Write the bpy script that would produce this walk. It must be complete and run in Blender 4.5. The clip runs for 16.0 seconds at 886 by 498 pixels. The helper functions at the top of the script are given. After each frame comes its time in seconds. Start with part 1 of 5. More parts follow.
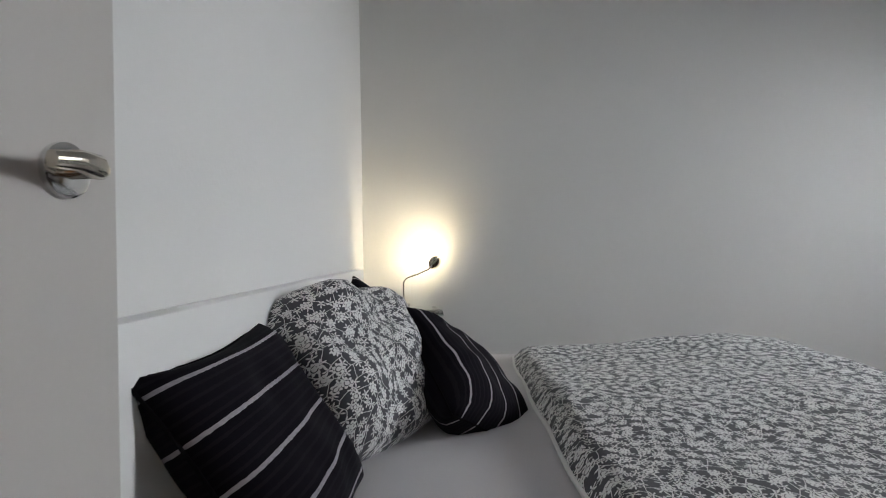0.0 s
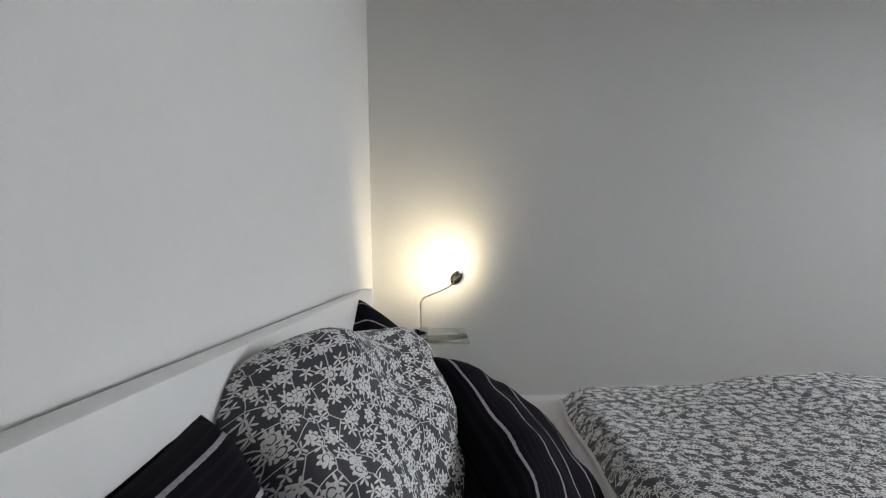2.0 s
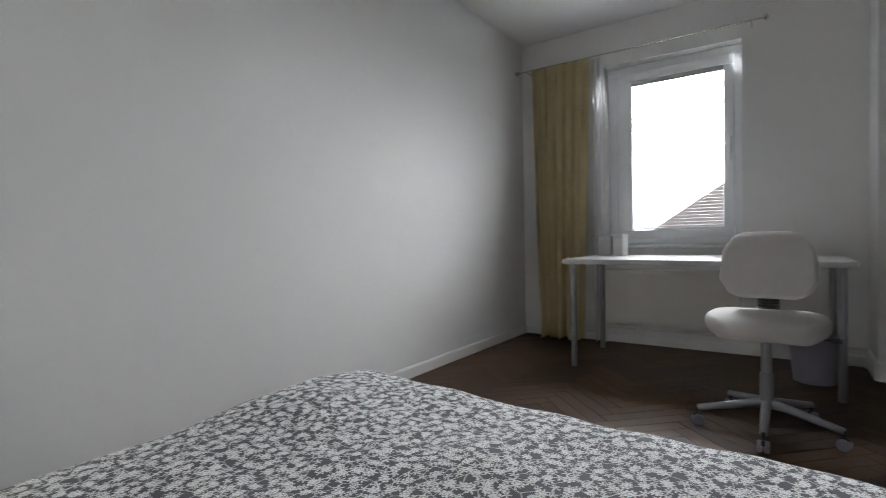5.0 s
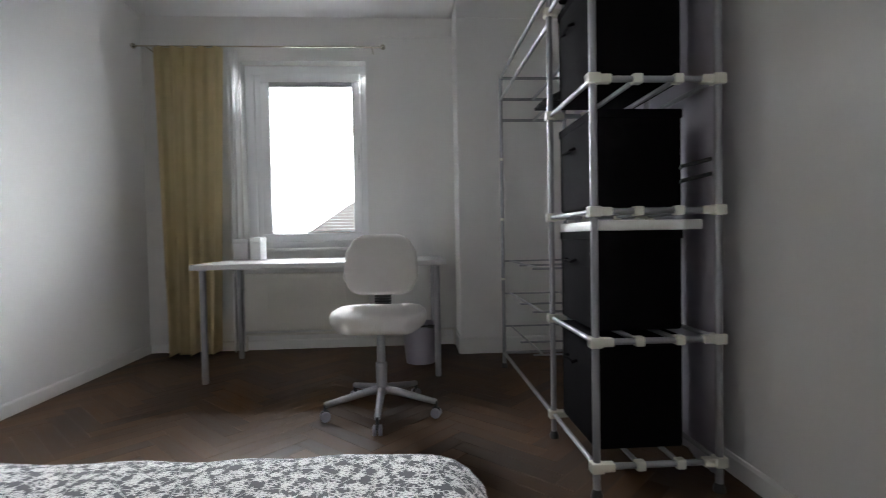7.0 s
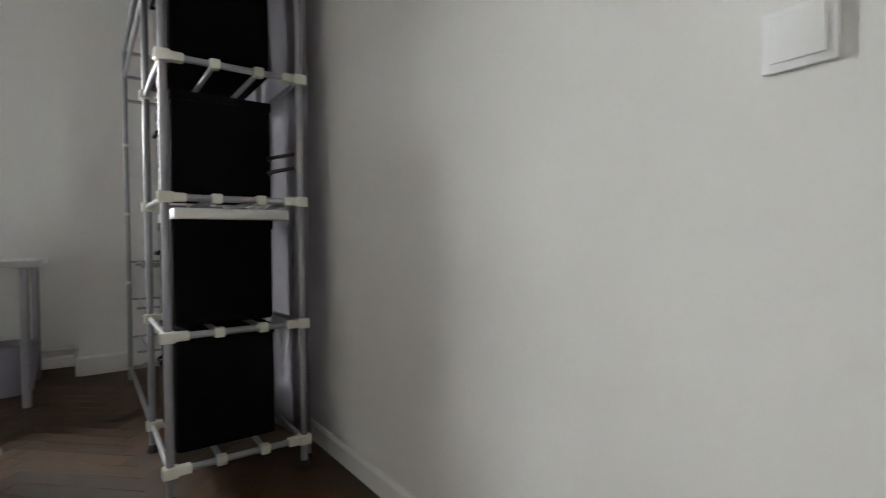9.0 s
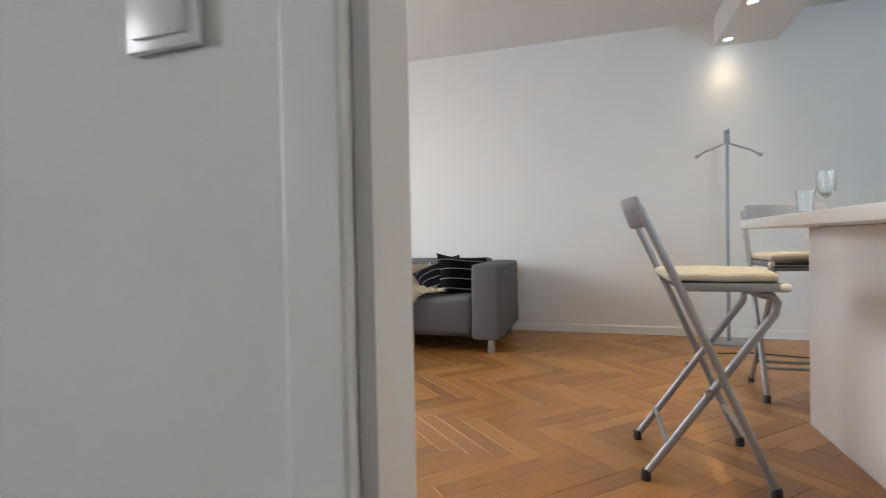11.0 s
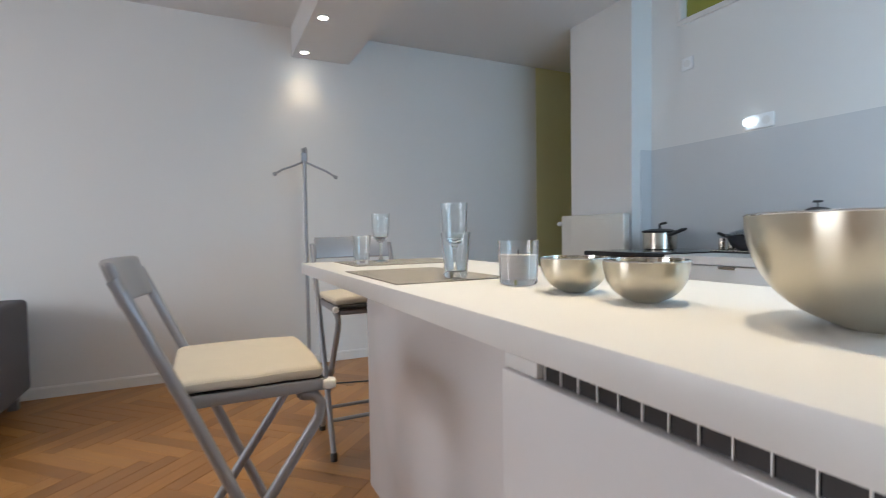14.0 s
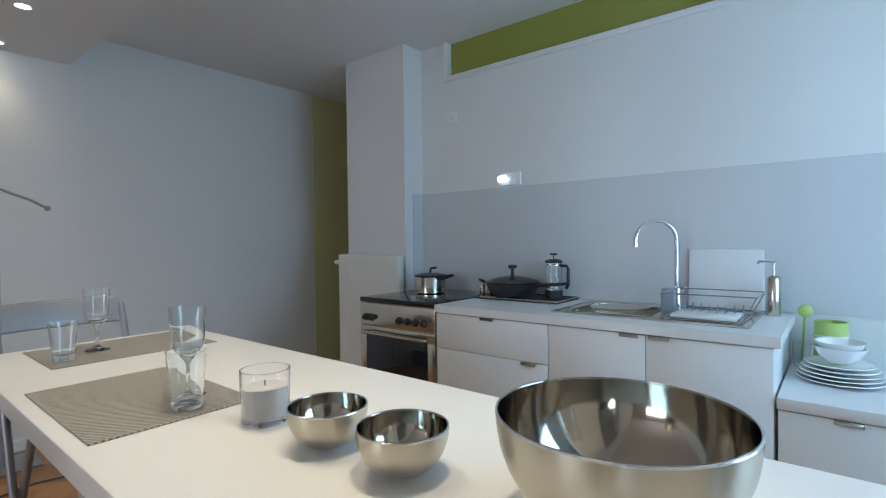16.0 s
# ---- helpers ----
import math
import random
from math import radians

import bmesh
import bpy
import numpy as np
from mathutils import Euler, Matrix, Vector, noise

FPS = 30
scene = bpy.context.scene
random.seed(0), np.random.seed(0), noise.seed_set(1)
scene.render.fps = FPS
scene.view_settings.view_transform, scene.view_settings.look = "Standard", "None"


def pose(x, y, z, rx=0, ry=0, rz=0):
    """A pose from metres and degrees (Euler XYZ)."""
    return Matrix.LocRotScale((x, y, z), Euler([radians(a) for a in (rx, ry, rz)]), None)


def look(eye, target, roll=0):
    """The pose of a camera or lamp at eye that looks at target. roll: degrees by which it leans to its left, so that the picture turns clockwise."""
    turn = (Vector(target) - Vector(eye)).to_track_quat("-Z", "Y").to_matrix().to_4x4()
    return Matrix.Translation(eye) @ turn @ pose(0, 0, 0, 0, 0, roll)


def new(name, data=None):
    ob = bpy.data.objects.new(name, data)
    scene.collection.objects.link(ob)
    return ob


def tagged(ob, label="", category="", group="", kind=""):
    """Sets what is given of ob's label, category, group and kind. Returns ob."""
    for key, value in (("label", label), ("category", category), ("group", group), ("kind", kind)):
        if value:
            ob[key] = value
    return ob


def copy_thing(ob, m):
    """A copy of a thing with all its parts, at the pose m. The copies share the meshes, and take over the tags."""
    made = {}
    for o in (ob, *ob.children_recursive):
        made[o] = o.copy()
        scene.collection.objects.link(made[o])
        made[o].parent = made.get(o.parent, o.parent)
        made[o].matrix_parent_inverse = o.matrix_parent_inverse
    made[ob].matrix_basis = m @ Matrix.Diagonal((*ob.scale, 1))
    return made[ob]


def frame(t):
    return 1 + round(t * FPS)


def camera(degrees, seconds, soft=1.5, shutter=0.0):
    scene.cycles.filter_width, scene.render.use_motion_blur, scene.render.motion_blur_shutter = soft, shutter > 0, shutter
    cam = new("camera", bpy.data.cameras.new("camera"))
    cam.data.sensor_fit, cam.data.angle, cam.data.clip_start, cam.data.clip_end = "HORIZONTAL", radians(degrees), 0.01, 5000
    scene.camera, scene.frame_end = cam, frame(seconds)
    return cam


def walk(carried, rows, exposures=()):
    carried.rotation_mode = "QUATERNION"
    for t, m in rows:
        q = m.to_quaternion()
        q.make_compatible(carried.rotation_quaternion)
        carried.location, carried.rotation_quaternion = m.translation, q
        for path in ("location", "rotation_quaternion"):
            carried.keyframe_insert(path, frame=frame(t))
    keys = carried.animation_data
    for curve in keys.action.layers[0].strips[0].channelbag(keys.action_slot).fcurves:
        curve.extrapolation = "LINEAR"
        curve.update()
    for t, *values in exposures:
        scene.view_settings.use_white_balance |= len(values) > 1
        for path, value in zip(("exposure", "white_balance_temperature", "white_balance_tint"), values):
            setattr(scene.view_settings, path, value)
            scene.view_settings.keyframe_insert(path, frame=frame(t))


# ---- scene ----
cam = camera(84.4, 16.0, soft=0.95, shutter=0.3)

PATH = [
    (0.0, pose(0.312, 0.095, 0.833, 90.02, 0.97, -1.79)),
    (0.5, pose(0.325, 0.199, 0.846, 90.04, 0.95, -1.92)),
    (1.0, pose(0.313, 0.304, 0.846, 89.94, 0.97, -0.57)),
    (1.5, pose(0.277, 0.416, 0.867, 90.00, 1.07, 0.25)),
    (2.0, pose(0.258, 0.518, 0.890, 90.04, 1.23, -0.79)),
    (2.5, pose(0.288, 0.640, 0.905, 89.84, 1.41, -5.71)),
    (3.0, pose(0.355, 0.753, 0.912, 89.54, 1.46, -12.90)),
    (3.5, pose(0.393, 0.787, 0.918, 89.29, 1.29, -24.06)),
    (4.0, pose(0.399, 0.835, 0.911, 89.09, 1.13, -34.61)),
    (6.5, pose(0.638, 0.803, 0.913, 88.37, 1.21, -84.57)),
    (7.0, pose(0.657, 0.735, 0.892, 88.55, 1.06, -93.58)),
    (7.5, pose(0.643, 0.653, 0.869, 88.72, 0.95, -101.68)),
    (8.0, pose(0.607, 0.561, 0.849, 88.83, 0.96, -109.86)),
    (8.5, pose(0.567, 0.449, 0.826, 88.88, 0.95, -118.01)),
    (9.0, pose(0.519, 0.330, 0.816, 89.15, 0.71, -126.18)),
    (9.5, pose(0.482, 0.243, 0.806, 89.54, 0.70, -135.80)),
    (10.0, pose(0.434, 0.174, 0.817, 89.35, 0.95, -144.48)),
    (10.2, pose(0.419, 0.129, 0.819, 89.42, 1.03, -148.07)),
    (12.3, pose(0.282, -0.343, 0.915, 88.38, 1.11, -182.16)),
    (12.5, pose(0.259, -0.383, 0.917, 88.38, 1.22, -184.36)),
    (13.0, pose(0.197, -0.500, 0.942, 88.34, 1.15, -190.03)),
    (13.5, pose(0.126, -0.611, 0.984, 88.24, 1.04, -196.63)),
    (14.0, pose(0.063, -0.687, 1.049, 88.08, 0.89, -205.95)),
    (14.5, pose(0.000, -0.735, 1.112, 88.27, 0.99, -214.60)),
    (15.0, pose(-0.030, -0.743, 1.158, 88.53, 0.98, -221.45)),
    (15.5, pose(-0.064, -0.755, 1.209, 88.71, 0.86, -226.50)),
    (16.0, pose(-0.078, -0.768, 1.265, 89.05, 0.71, -230.86)),
]
walk(cam, PATH, [(0, .27, 6500, 10), (2.5, .20, 6500, 10), (4, .42, 6500, 10), (6.5, .66, 6500, 10), (7, .88, 6500, 10), (8, 1.15, 6700, 9), (9, 1.15, 6800, 8), (10.2, .76, 6800, 8),
                 (12.3, .36, 6250, 14), (13.5, .30, 6250, 13), (14.5, .14, 6350, 10), (15, .0, 6300, 9), (16, -.21, 6000, 9)])

# ---- world, daylight and exposure ----
world = bpy.data.worlds.new("sky")
scene.world = world
world.use_nodes = True
wn = world.node_tree
sky = wn.nodes.new("ShaderNodeTexSky")
sky.sky_type = "NISHITA"
sky.sun_disc = False
sky.sun_elevation, sky.sun_rotation = radians(38), radians(200)
wn.links.new(sky.outputs[0], wn.nodes["Background"].inputs[0])
wn.nodes["Background"].inputs[1].default_value = 0.12

sun = new("sun", bpy.data.lights.new("sun", "SUN"))
sun.data.energy, sun.data.angle, sun.data.color = 0.8, radians(12), (1, .96, .9)
sun.matrix_world = look((0, 0, 0), (-.45, .55, -.8))


def area(name, place, target, w, h, watts, colour):
    lamp = new(name, bpy.data.lights.new(name, "AREA"))
    d = lamp.data
    d.shape, d.size, d.size_y, d.energy, d.color = "RECTANGLE", w, h, watts, colour
    lamp.matrix_world = look(place, target)
    return lamp


def spot(name, place, target, watts, colour, cone, blend=.6, size=.03):
    lamp = new(name, bpy.data.lights.new(name, "SPOT"))
    d = lamp.data
    d.energy, d.color, d.spot_size, d.spot_blend, d.shadow_soft_size = watts, colour, radians(cone), blend, size
    lamp.matrix_world = look(place, target)
    return lamp


# sky light entering by the windows
area("bedroom_window_light", (5.02, 1.55, 1.84), (2.7, 1.46, .25), 1.0, 1.04, 66, (.915, .953, 1)).data.spread = radians(101)
area("living_window_light", (4.40, -2.7, 1.55), (0, -2.9, .3), 1.9, 1.4, 50, (.95, .96, 1))
area("kitchen_window_light", (-1.75, .54, 1.55), (-2.0, -3, 1.0), 1.2, 1.3, 38, (.50, .76, 1))


# ---- materials ----
def mat(name, colour=(.8, .8, .8), rough=.6, metal=0.0, tint=.06, scale=6.0, bump=.04, fine=140.0, spec=.5):
    """A painted, metal or plastic surface with colour drift at two scales and a fine relief."""
    m = bpy.data.materials.new(name)
    m.use_nodes = True
    nt = m.node_tree
    b = nt.nodes["Principled BSDF"]
    b.inputs["Metallic"].default_value = metal
    b.inputs["Specular IOR Level"].default_value = spec
    co = nt.nodes.new("ShaderNodeTexCoord")
    n1, n2 = nt.nodes.new("ShaderNodeTexNoise"), nt.nodes.new("ShaderNodeTexNoise")
    for n, s, d in ((n1, scale, 4), (n2, fine, 2)):
        nt.links.new(co.outputs["Object"], n.inputs["Vector"])
        n.inputs["Scale"].default_value, n.inputs["Detail"].default_value = s, d
    mix = nt.nodes.new("ShaderNodeMix")
    mix.data_type = "RGBA"
    mix.inputs["A"].default_value = (*[c * (1 - tint) for c in colour], 1)
    mix.inputs["B"].default_value = (*[min(1, c * (1 + tint)) for c in colour], 1)
    add = nt.nodes.new("ShaderNodeMath")
    add.operation = "MULTIPLY_ADD"
    nt.links.new(n2.outputs[0], add.inputs[0])
    add.inputs[1].default_value = .35
    nt.links.new(n1.outputs[0], add.inputs[2])
    sub = nt.nodes.new("ShaderNodeMath")
    sub.operation = "SUBTRACT"
    sub.inputs[1].default_value = .17
    nt.links.new(add.outputs[0], sub.inputs[0])
    nt.links.new(sub.outputs[0], mix.inputs["Factor"])
    nt.links.new(mix.outputs["Result"], b.inputs["Base Color"])
    rr = nt.nodes.new("ShaderNodeMapRange")
    rr.inputs["To Min"].default_value, rr.inputs["To Max"].default_value = max(0, rough * .85), min(1, rough * 1.15)
    nt.links.new(n1.outputs[0], rr.inputs["Value"])
    nt.links.new(rr.outputs[0], b.inputs["Roughness"])
    if bump:
        bp = nt.nodes.new("ShaderNodeBump")
        bp.inputs["Strength"].default_value, bp.inputs["Distance"].default_value = bump, .004
        nt.links.new(n2.outputs[0], bp.inputs["Height"])
        nt.links.new(bp.outputs[0], b.inputs["Normal"])
    return m


def math_node(nt, op, a, b=None, c=None):
    n = nt.nodes.new("ShaderNodeMath")
    n.operation = op
    for i, v in enumerate((a, b, c)):
        if v is None:
            continue
        if isinstance(v, (int, float)):
            n.inputs[i].default_value = v
        else:
            nt.links.new(v, n.inputs[i])
    return n.outputs[0]


def wood_mat(name, dark, light, by_island, rough=.32):
    """Oiled oak strip: grain along the piece's own length, tone varying from strip to strip."""
    m = bpy.data.materials.new(name)
    m.use_nodes = True
    nt = m.node_tree
    b = nt.nodes["Principled BSDF"]
    if by_island:
        rnd = nt.nodes.new("ShaderNodeNewGeometry").outputs["Random Per Island"]
    else:
        rnd = nt.nodes.new("ShaderNodeObjectInfo").outputs["Random"]
    uv = nt.nodes.new("ShaderNodeUVMap")
    shift = nt.nodes.new("ShaderNodeVectorMath")
    shift.operation = "MULTIPLY_ADD"
    shift.inputs[1].default_value = (1, 1, 1)
    cmb = nt.nodes.new("ShaderNodeCombineXYZ")
    nt.links.new(math_node(nt, "MULTIPLY", rnd, 37.0), cmb.inputs[0])
    nt.links.new(math_node(nt, "MULTIPLY", rnd, 11.0), cmb.inputs[1])
    nt.links.new(uv.outputs[0], shift.inputs[0])
    nt.links.new(cmb.outputs[0], shift.inputs[2])
    mp = nt.nodes.new("ShaderNodeMapping")
    mp.inputs["Scale"].default_value = (3.2, 42, 1)
    nt.links.new(shift.outputs[0], mp.inputs[0])
    grain = nt.nodes.new("ShaderNodeTexNoise")
    grain.inputs["Scale"].default_value, grain.inputs["Detail"].default_value, grain.inputs["Distortion"].default_value = 1.6, 6, .7
    nt.links.new(mp.outputs[0], grain.inputs["Vector"])
    broad = nt.nodes.new("ShaderNodeTexNoise")
    broad.inputs["Scale"].default_value = 4
    nt.links.new(shift.outputs[0], broad.inputs["Vector"])
    f = math_node(nt, "ADD", math_node(nt, "MULTIPLY_ADD", rnd, .46, .08), math_node(nt, "MULTIPLY", grain.outputs[0], .42))
    f = math_node(nt, "ADD", f, math_node(nt, "MULTIPLY_ADD", broad.outputs[0], .3, -.18))
    ramp = nt.nodes.new("ShaderNodeValToRGB")
    ramp.color_ramp.elements[0].position, ramp.color_ramp.elements[0].color = .12, (*dark, 1)
    ramp.color_ramp.elements[1].position, ramp.color_ramp.elements[1].color = 1.0, (*light, 1)
    mid = ramp.color_ramp.elements.new(.55)
    mid.color = (*[(a * .55 + c * .45) for a, c in zip(dark, light)], 1)
    nt.links.new(f, ramp.inputs[0])
    nt.links.new(ramp.outputs[0], b.inputs["Base Color"])
    nt.links.new(math_node(nt, "MULTIPLY_ADD", grain.outputs[0], .25, rough - .1), b.inputs["Roughness"])
    bp = nt.nodes.new("ShaderNodeBump")
    bp.inputs["Strength"].default_value, bp.inputs["Distance"].default_value = .12, .002
    nt.links.new(grain.outputs[0], bp.inputs["Height"])
    nt.links.new(bp.outputs[0], b.inputs["Normal"])
    return m


def glass_mat(name, colour=(1, 1, 1), rough=.0, ior=1.45):
    m = bpy.data.materials.new(name)
    m.use_nodes = True
    b = m.node_tree.nodes["Principled BSDF"]
    b.inputs["Base Color"].default_value = (*colour, 1)
    b.inputs["Transmission Weight"].default_value = 1
    b.inputs["Roughness"].default_value, b.inputs["IOR"].default_value = rough, ior
    return m


def glow_mat(name, colour, strength):
    m = bpy.data.materials.new(name)
    m.use_nodes = True
    b = m.node_tree.nodes["Principled BSDF"]
    b.inputs["Base Color"].default_value = (*colour, 1)
    b.inputs["Emission Color"].default_value = (*colour, 1)
    b.inputs["Emission Strength"].default_value = strength
    return m


WALL = mat("white_wall_paint", (.74, .735, .72), .85, tint=.025, scale=1.3, bump=.12, fine=90)
CEIL = mat("ceiling_paint", (.74, .74, .74), .9, tint=.02, scale=1.0, bump=.1, fine=90)
TRIM = mat("white_trim_lacquer", (.76, .755, .74), .45, tint=.02, bump=.02)
DOOR_PAINT = mat("warm_grey_door_lacquer", (.50, .475, .45), .5, tint=.03, bump=.02)
GREEN = mat("olive_green_wall_paint", (.50, .52, .13), .85, tint=.05, scale=1.5, bump=.1, fine=90)
FLOOR_BASE = mat("dark_joint_filler", (.06, .035, .018), .8)
OAK_PIECE = wood_mat("oiled_oak_strip", (.22, .092, .024), (.56, .285, .086), False)
OAK_FIELD = wood_mat("oiled_oak_field", (.22, .092, .024), (.56, .285, .086), True)
# bedroom strips: much darker and duller than the living room oak
DARK_PIECE = wood_mat("dark_oak_strip", (.017, .007, .0018), (.115, .05, .0115), False, .58)
DARK_FIELD = wood_mat("dark_oak_field", (.017, .007, .0018), (.115, .05, .0115), True, .58)
GLOSSY = mat("glossy_white_front", (.76, .75, .76), .14, tint=.01, bump=.0)
LACQUER = mat("white_lacquer_board", (.78, .78, .77), .35, tint=.015, bump=.015)
METAL_GREY = mat("silver_painted_steel", (.50, .50, .52), .4, metal=.55, tint=.05)
CHROME = mat("polished_chrome", (.78, .78, .78), .12, metal=1, tint=.03, bump=0)
STEEL = mat("brushed_stainless_steel", (.62, .58, .50), .17, metal=1, tint=.05, scale=30, bump=.03, fine=300)
BLACK_PLASTIC = mat("black_plastic", (.02, .02, .022), .4, tint=.1)
GLASS = glass_mat("clear_glass")


# ---- mesh helpers ----
def box(bm, x0, x1, y0, y1, z0, z1):
    vs = [bm.verts.new((x, y, z)) for x in (x0, x1) for y in (y0, y1) for z in (z0, z1)]
    for q in ((0, 1, 3, 2), (4, 6, 7, 5), (0, 4, 5, 1), (2, 3, 7, 6), (0, 2, 6, 4), (1, 5, 7, 3)):
        bm.faces.new([vs[i] for i in q])
    return vs


def rbox(bm, x0, x1, y0, y1, z0, z1, r=.004, seg=2):
    """A box with rounded edges, into bm."""
    t = bmesh.new()
    box(t, x0, x1, y0, y1, z0, z1)
    bmesh.ops.bevel(t, geom=t.edges[:], offset=min(r, .49 * min(x1 - x0, y1 - y0, z1 - z0)), segments=seg, profile=.5, affect="EDGES")
    merge(bm, t)


def merge(bm, t):
    me = bpy.data.meshes.new("tmp")
    t.to_mesh(me)
    t.free()
    bm.from_mesh(me)
    bpy.data.meshes.remove(me)


def tube(bm, pts, r, seg=10, cap=True, radii=None):
    """A round bar along a line of points."""
    pts = [Vector(p) for p in pts]
    rings = []
    up = None
    for i, p in enumerate(pts):
        d = (pts[min(i + 1, len(pts) - 1)] - pts[max(i - 1, 0)]).normalized()
        if up is None:
            up = Vector((0, 0, 1)) if abs(d.z) < .9 else Vector((1, 0, 0))
        a = d.cross(up).normalized()
        up = a.cross(d).normalized()
        rr = radii[i] if radii else r
        rings.append([bm.verts.new(p + a * math.cos(k * math.tau / seg) * rr + up * math.sin(k * math.tau / seg) * rr) for k in range(seg)])
    for s, e in zip(rings, rings[1:]):
        for k in range(seg):
            bm.faces.new((s[k], s[(k + 1) % seg], e[(k + 1) % seg], e[k]))
    if cap:
        bm.faces.new(rings[0][::-1])
        bm.faces.new(rings[-1])


def lathe(bm, profile, seg=32, centre=(0, 0, 0)):
    """A turned shape from (radius, height) pairs; a radius of 0 closes it."""
    cx, cy, cz = centre
    prev = None
    for r, z in profile:
        if r < 1e-5:
            ring = [bm.verts.new((cx, cy, cz + z))]
        else:
            ring = [bm.verts.new((cx + r * math.cos(k * math.tau / seg), cy + r * math.sin(k * math.tau / seg), cz + z)) for k in range(seg)]
        if prev is not None:
            for k in range(seg):
                a, b = prev[k % len(prev)], prev[(k + 1) % len(prev)]
                c, d = ring[(k + 1) % len(ring)], ring[k % len(ring)]
                vs = list(dict.fromkeys((a, b, c, d)))
                if len(vs) > 2:
                    bm.faces.new(vs)
        prev = ring


def arc(centre, r, a0, a1, n, plane="xz"):
    out = []
    for i in range(n + 1):
        a = radians(a0 + (a1 - a0) * i / n)
        u, v = r * math.cos(a), r * math.sin(a)
        x, y, z = centre
        out.append((x + u, y, z + v) if plane == "xz" else (x, y + u, z + v) if plane == "yz" else (x + u, y + v, z))
    return out


def mesh_ob(name, bm, material, smooth=False):
    bmesh.ops.recalc_face_normals(bm, faces=bm.faces[:])
    me = bpy.data.meshes.new(name)
    bm.to_mesh(me)
    bm.free()
    for mm in (material if isinstance(material, (list, tuple)) else [material]):
        me.materials.append(mm)
    if smooth:
        me.shade_smooth()
        if smooth != "all":
            me.set_sharp_from_angle(angle=radians(38))
    return new(name, me)


def part(name, bm, material, parent, label="", smooth=True, m=None):
    """One mesh part under a thing or under another part."""
    ob = mesh_ob(name, bm, material, smooth)
    ob.parent = parent
    if m is not None:
        ob.matrix_basis = m
    if label:
        ob["label"] = label
    return ob


def thing(name, m, label, category, group=""):
    """The Empty at a thing's base."""
    ob = new(name)
    ob.empty_display_size = .1
    ob.matrix_world = m
    return tagged(ob, label, category, group)


def single(name, bm, material, label, category, group="", m=None, smooth=True):
    ob = mesh_ob(name, bm, material, smooth)
    if m is not None:
        ob.matrix_world = m
    return tagged(ob, label, category, group)


def structure(name, bm, material, label="", category="", smooth=False):
    return tagged(mesh_ob(name, bm, material, smooth), label, category, kind="structure")


def slab(name, boxes, material, label, category):
    bm = bmesh.new()
    for b in boxes:
        box(bm, *b)
    return structure(name, bm, material, label, category)


# ---- rooms: bedroom x -0.4..4.7, y -0.43..2.85; living room and kitchen y -4.71..-0.55 ----
H = 2.68
slab("floor_bedroom", [(-.6, 4.95, -.5, 3.0, -.1, -.012)], FLOOR_BASE, "subfloor under the bedroom parquet", "floor")
slab("floor_living", [(-4.6, 4.5, -4.85, -.5, -.1, -.012), (-2.95, -.6, -.5, .6, -.1, -.012)], FLOOR_BASE, "subfloor under the living room parquet", "floor")
slab("ceiling_bedroom", [(-.6, 4.95, -.49, 3.0, H, H + .1)], CEIL, "plain white plaster bedroom ceiling", "ceiling")
slab("ceiling_living", [(-4.6, 4.5, -4.85, -.49, H, H + .1), (-2.95, -.6, -.49, .6, H, H + .1)], CEIL, "plain white plaster living room ceiling", "ceiling")
slab("wall_far_bedroom", [(-.3, 4.95, 2.85, 3.0, 0, H)], WALL, "white painted bedroom wall behind the bed", "wall")
# the headboard wall stands slightly out of square
bm = bmesh.new()
vs = [(-.05, 2.85), (-.15, .6), (-.33, -.43), (-.58, -.43), (-.25, 2.85)]
lo, hi = [bm.verts.new((x, y, 0)) for x, y in vs], [bm.verts.new((x, y, H)) for x, y in vs]
bm.faces.new(lo[::-1]), bm.faces.new(hi)
for i in range(5):
    bm.faces.new((lo[i], lo[(i + 1) % 5], hi[(i + 1) % 5], hi[i]))
structure("wall_headboard", bm, WALL, "white painted wall at the head of the bed", "wall")
WX, WY0, WY1, WZ0, WZ1 = 4.70, 1.09, 2.09, .82, 2.33
slab("wall_window_bedroom", [(WX, WX + .25, -.43, WY0, 0, H), (WX, WX + .25, WY1, 2.85, 0, H), (WX, WX + .25, WY0, WY1, 0, WZ0), (WX, WX + .25, WY0, WY1, WZ1, H)],
     WALL, "white painted bedroom wall with the window opening", "wall")
slab("wall_pier_bedroom", [(4.34, 4.70, -.43, .38, 0, H)], WALL, "white painted chimney breast in the bedroom corner", "wall")
DX0, DX1, DH = -.20, .578, 2.05
slab("wall_between", [(DX1, 4.95, -.55, -.43, 0, H), (-.58, DX0, -.55, -.43, 0, H), (DX0, DX1, -.55, -.43, DH, H)],
     WALL, "white painted partition with the bedroom doorway", "wall")
slab("wall_sofa", [(-4.6, 4.5, -4.85, -4.71, 0, H)], WALL, "white painted living room wall behind the sofa", "wall")
slab("wall_living_window", [(4.32, 4.5, -4.71, -3.7, 0, H), (4.32, 4.5, -1.7, -.55, 0, H), (4.32, 4.5, -3.7, -1.7, 0, .8), (4.32, 4.5, -3.7, -1.7, 2.3, H)],
     WALL, "white painted living room wall with a window opening", "wall")
TY0, TY1, TZ0, TZ1 = -2.98, -.3, 2.40, 2.68
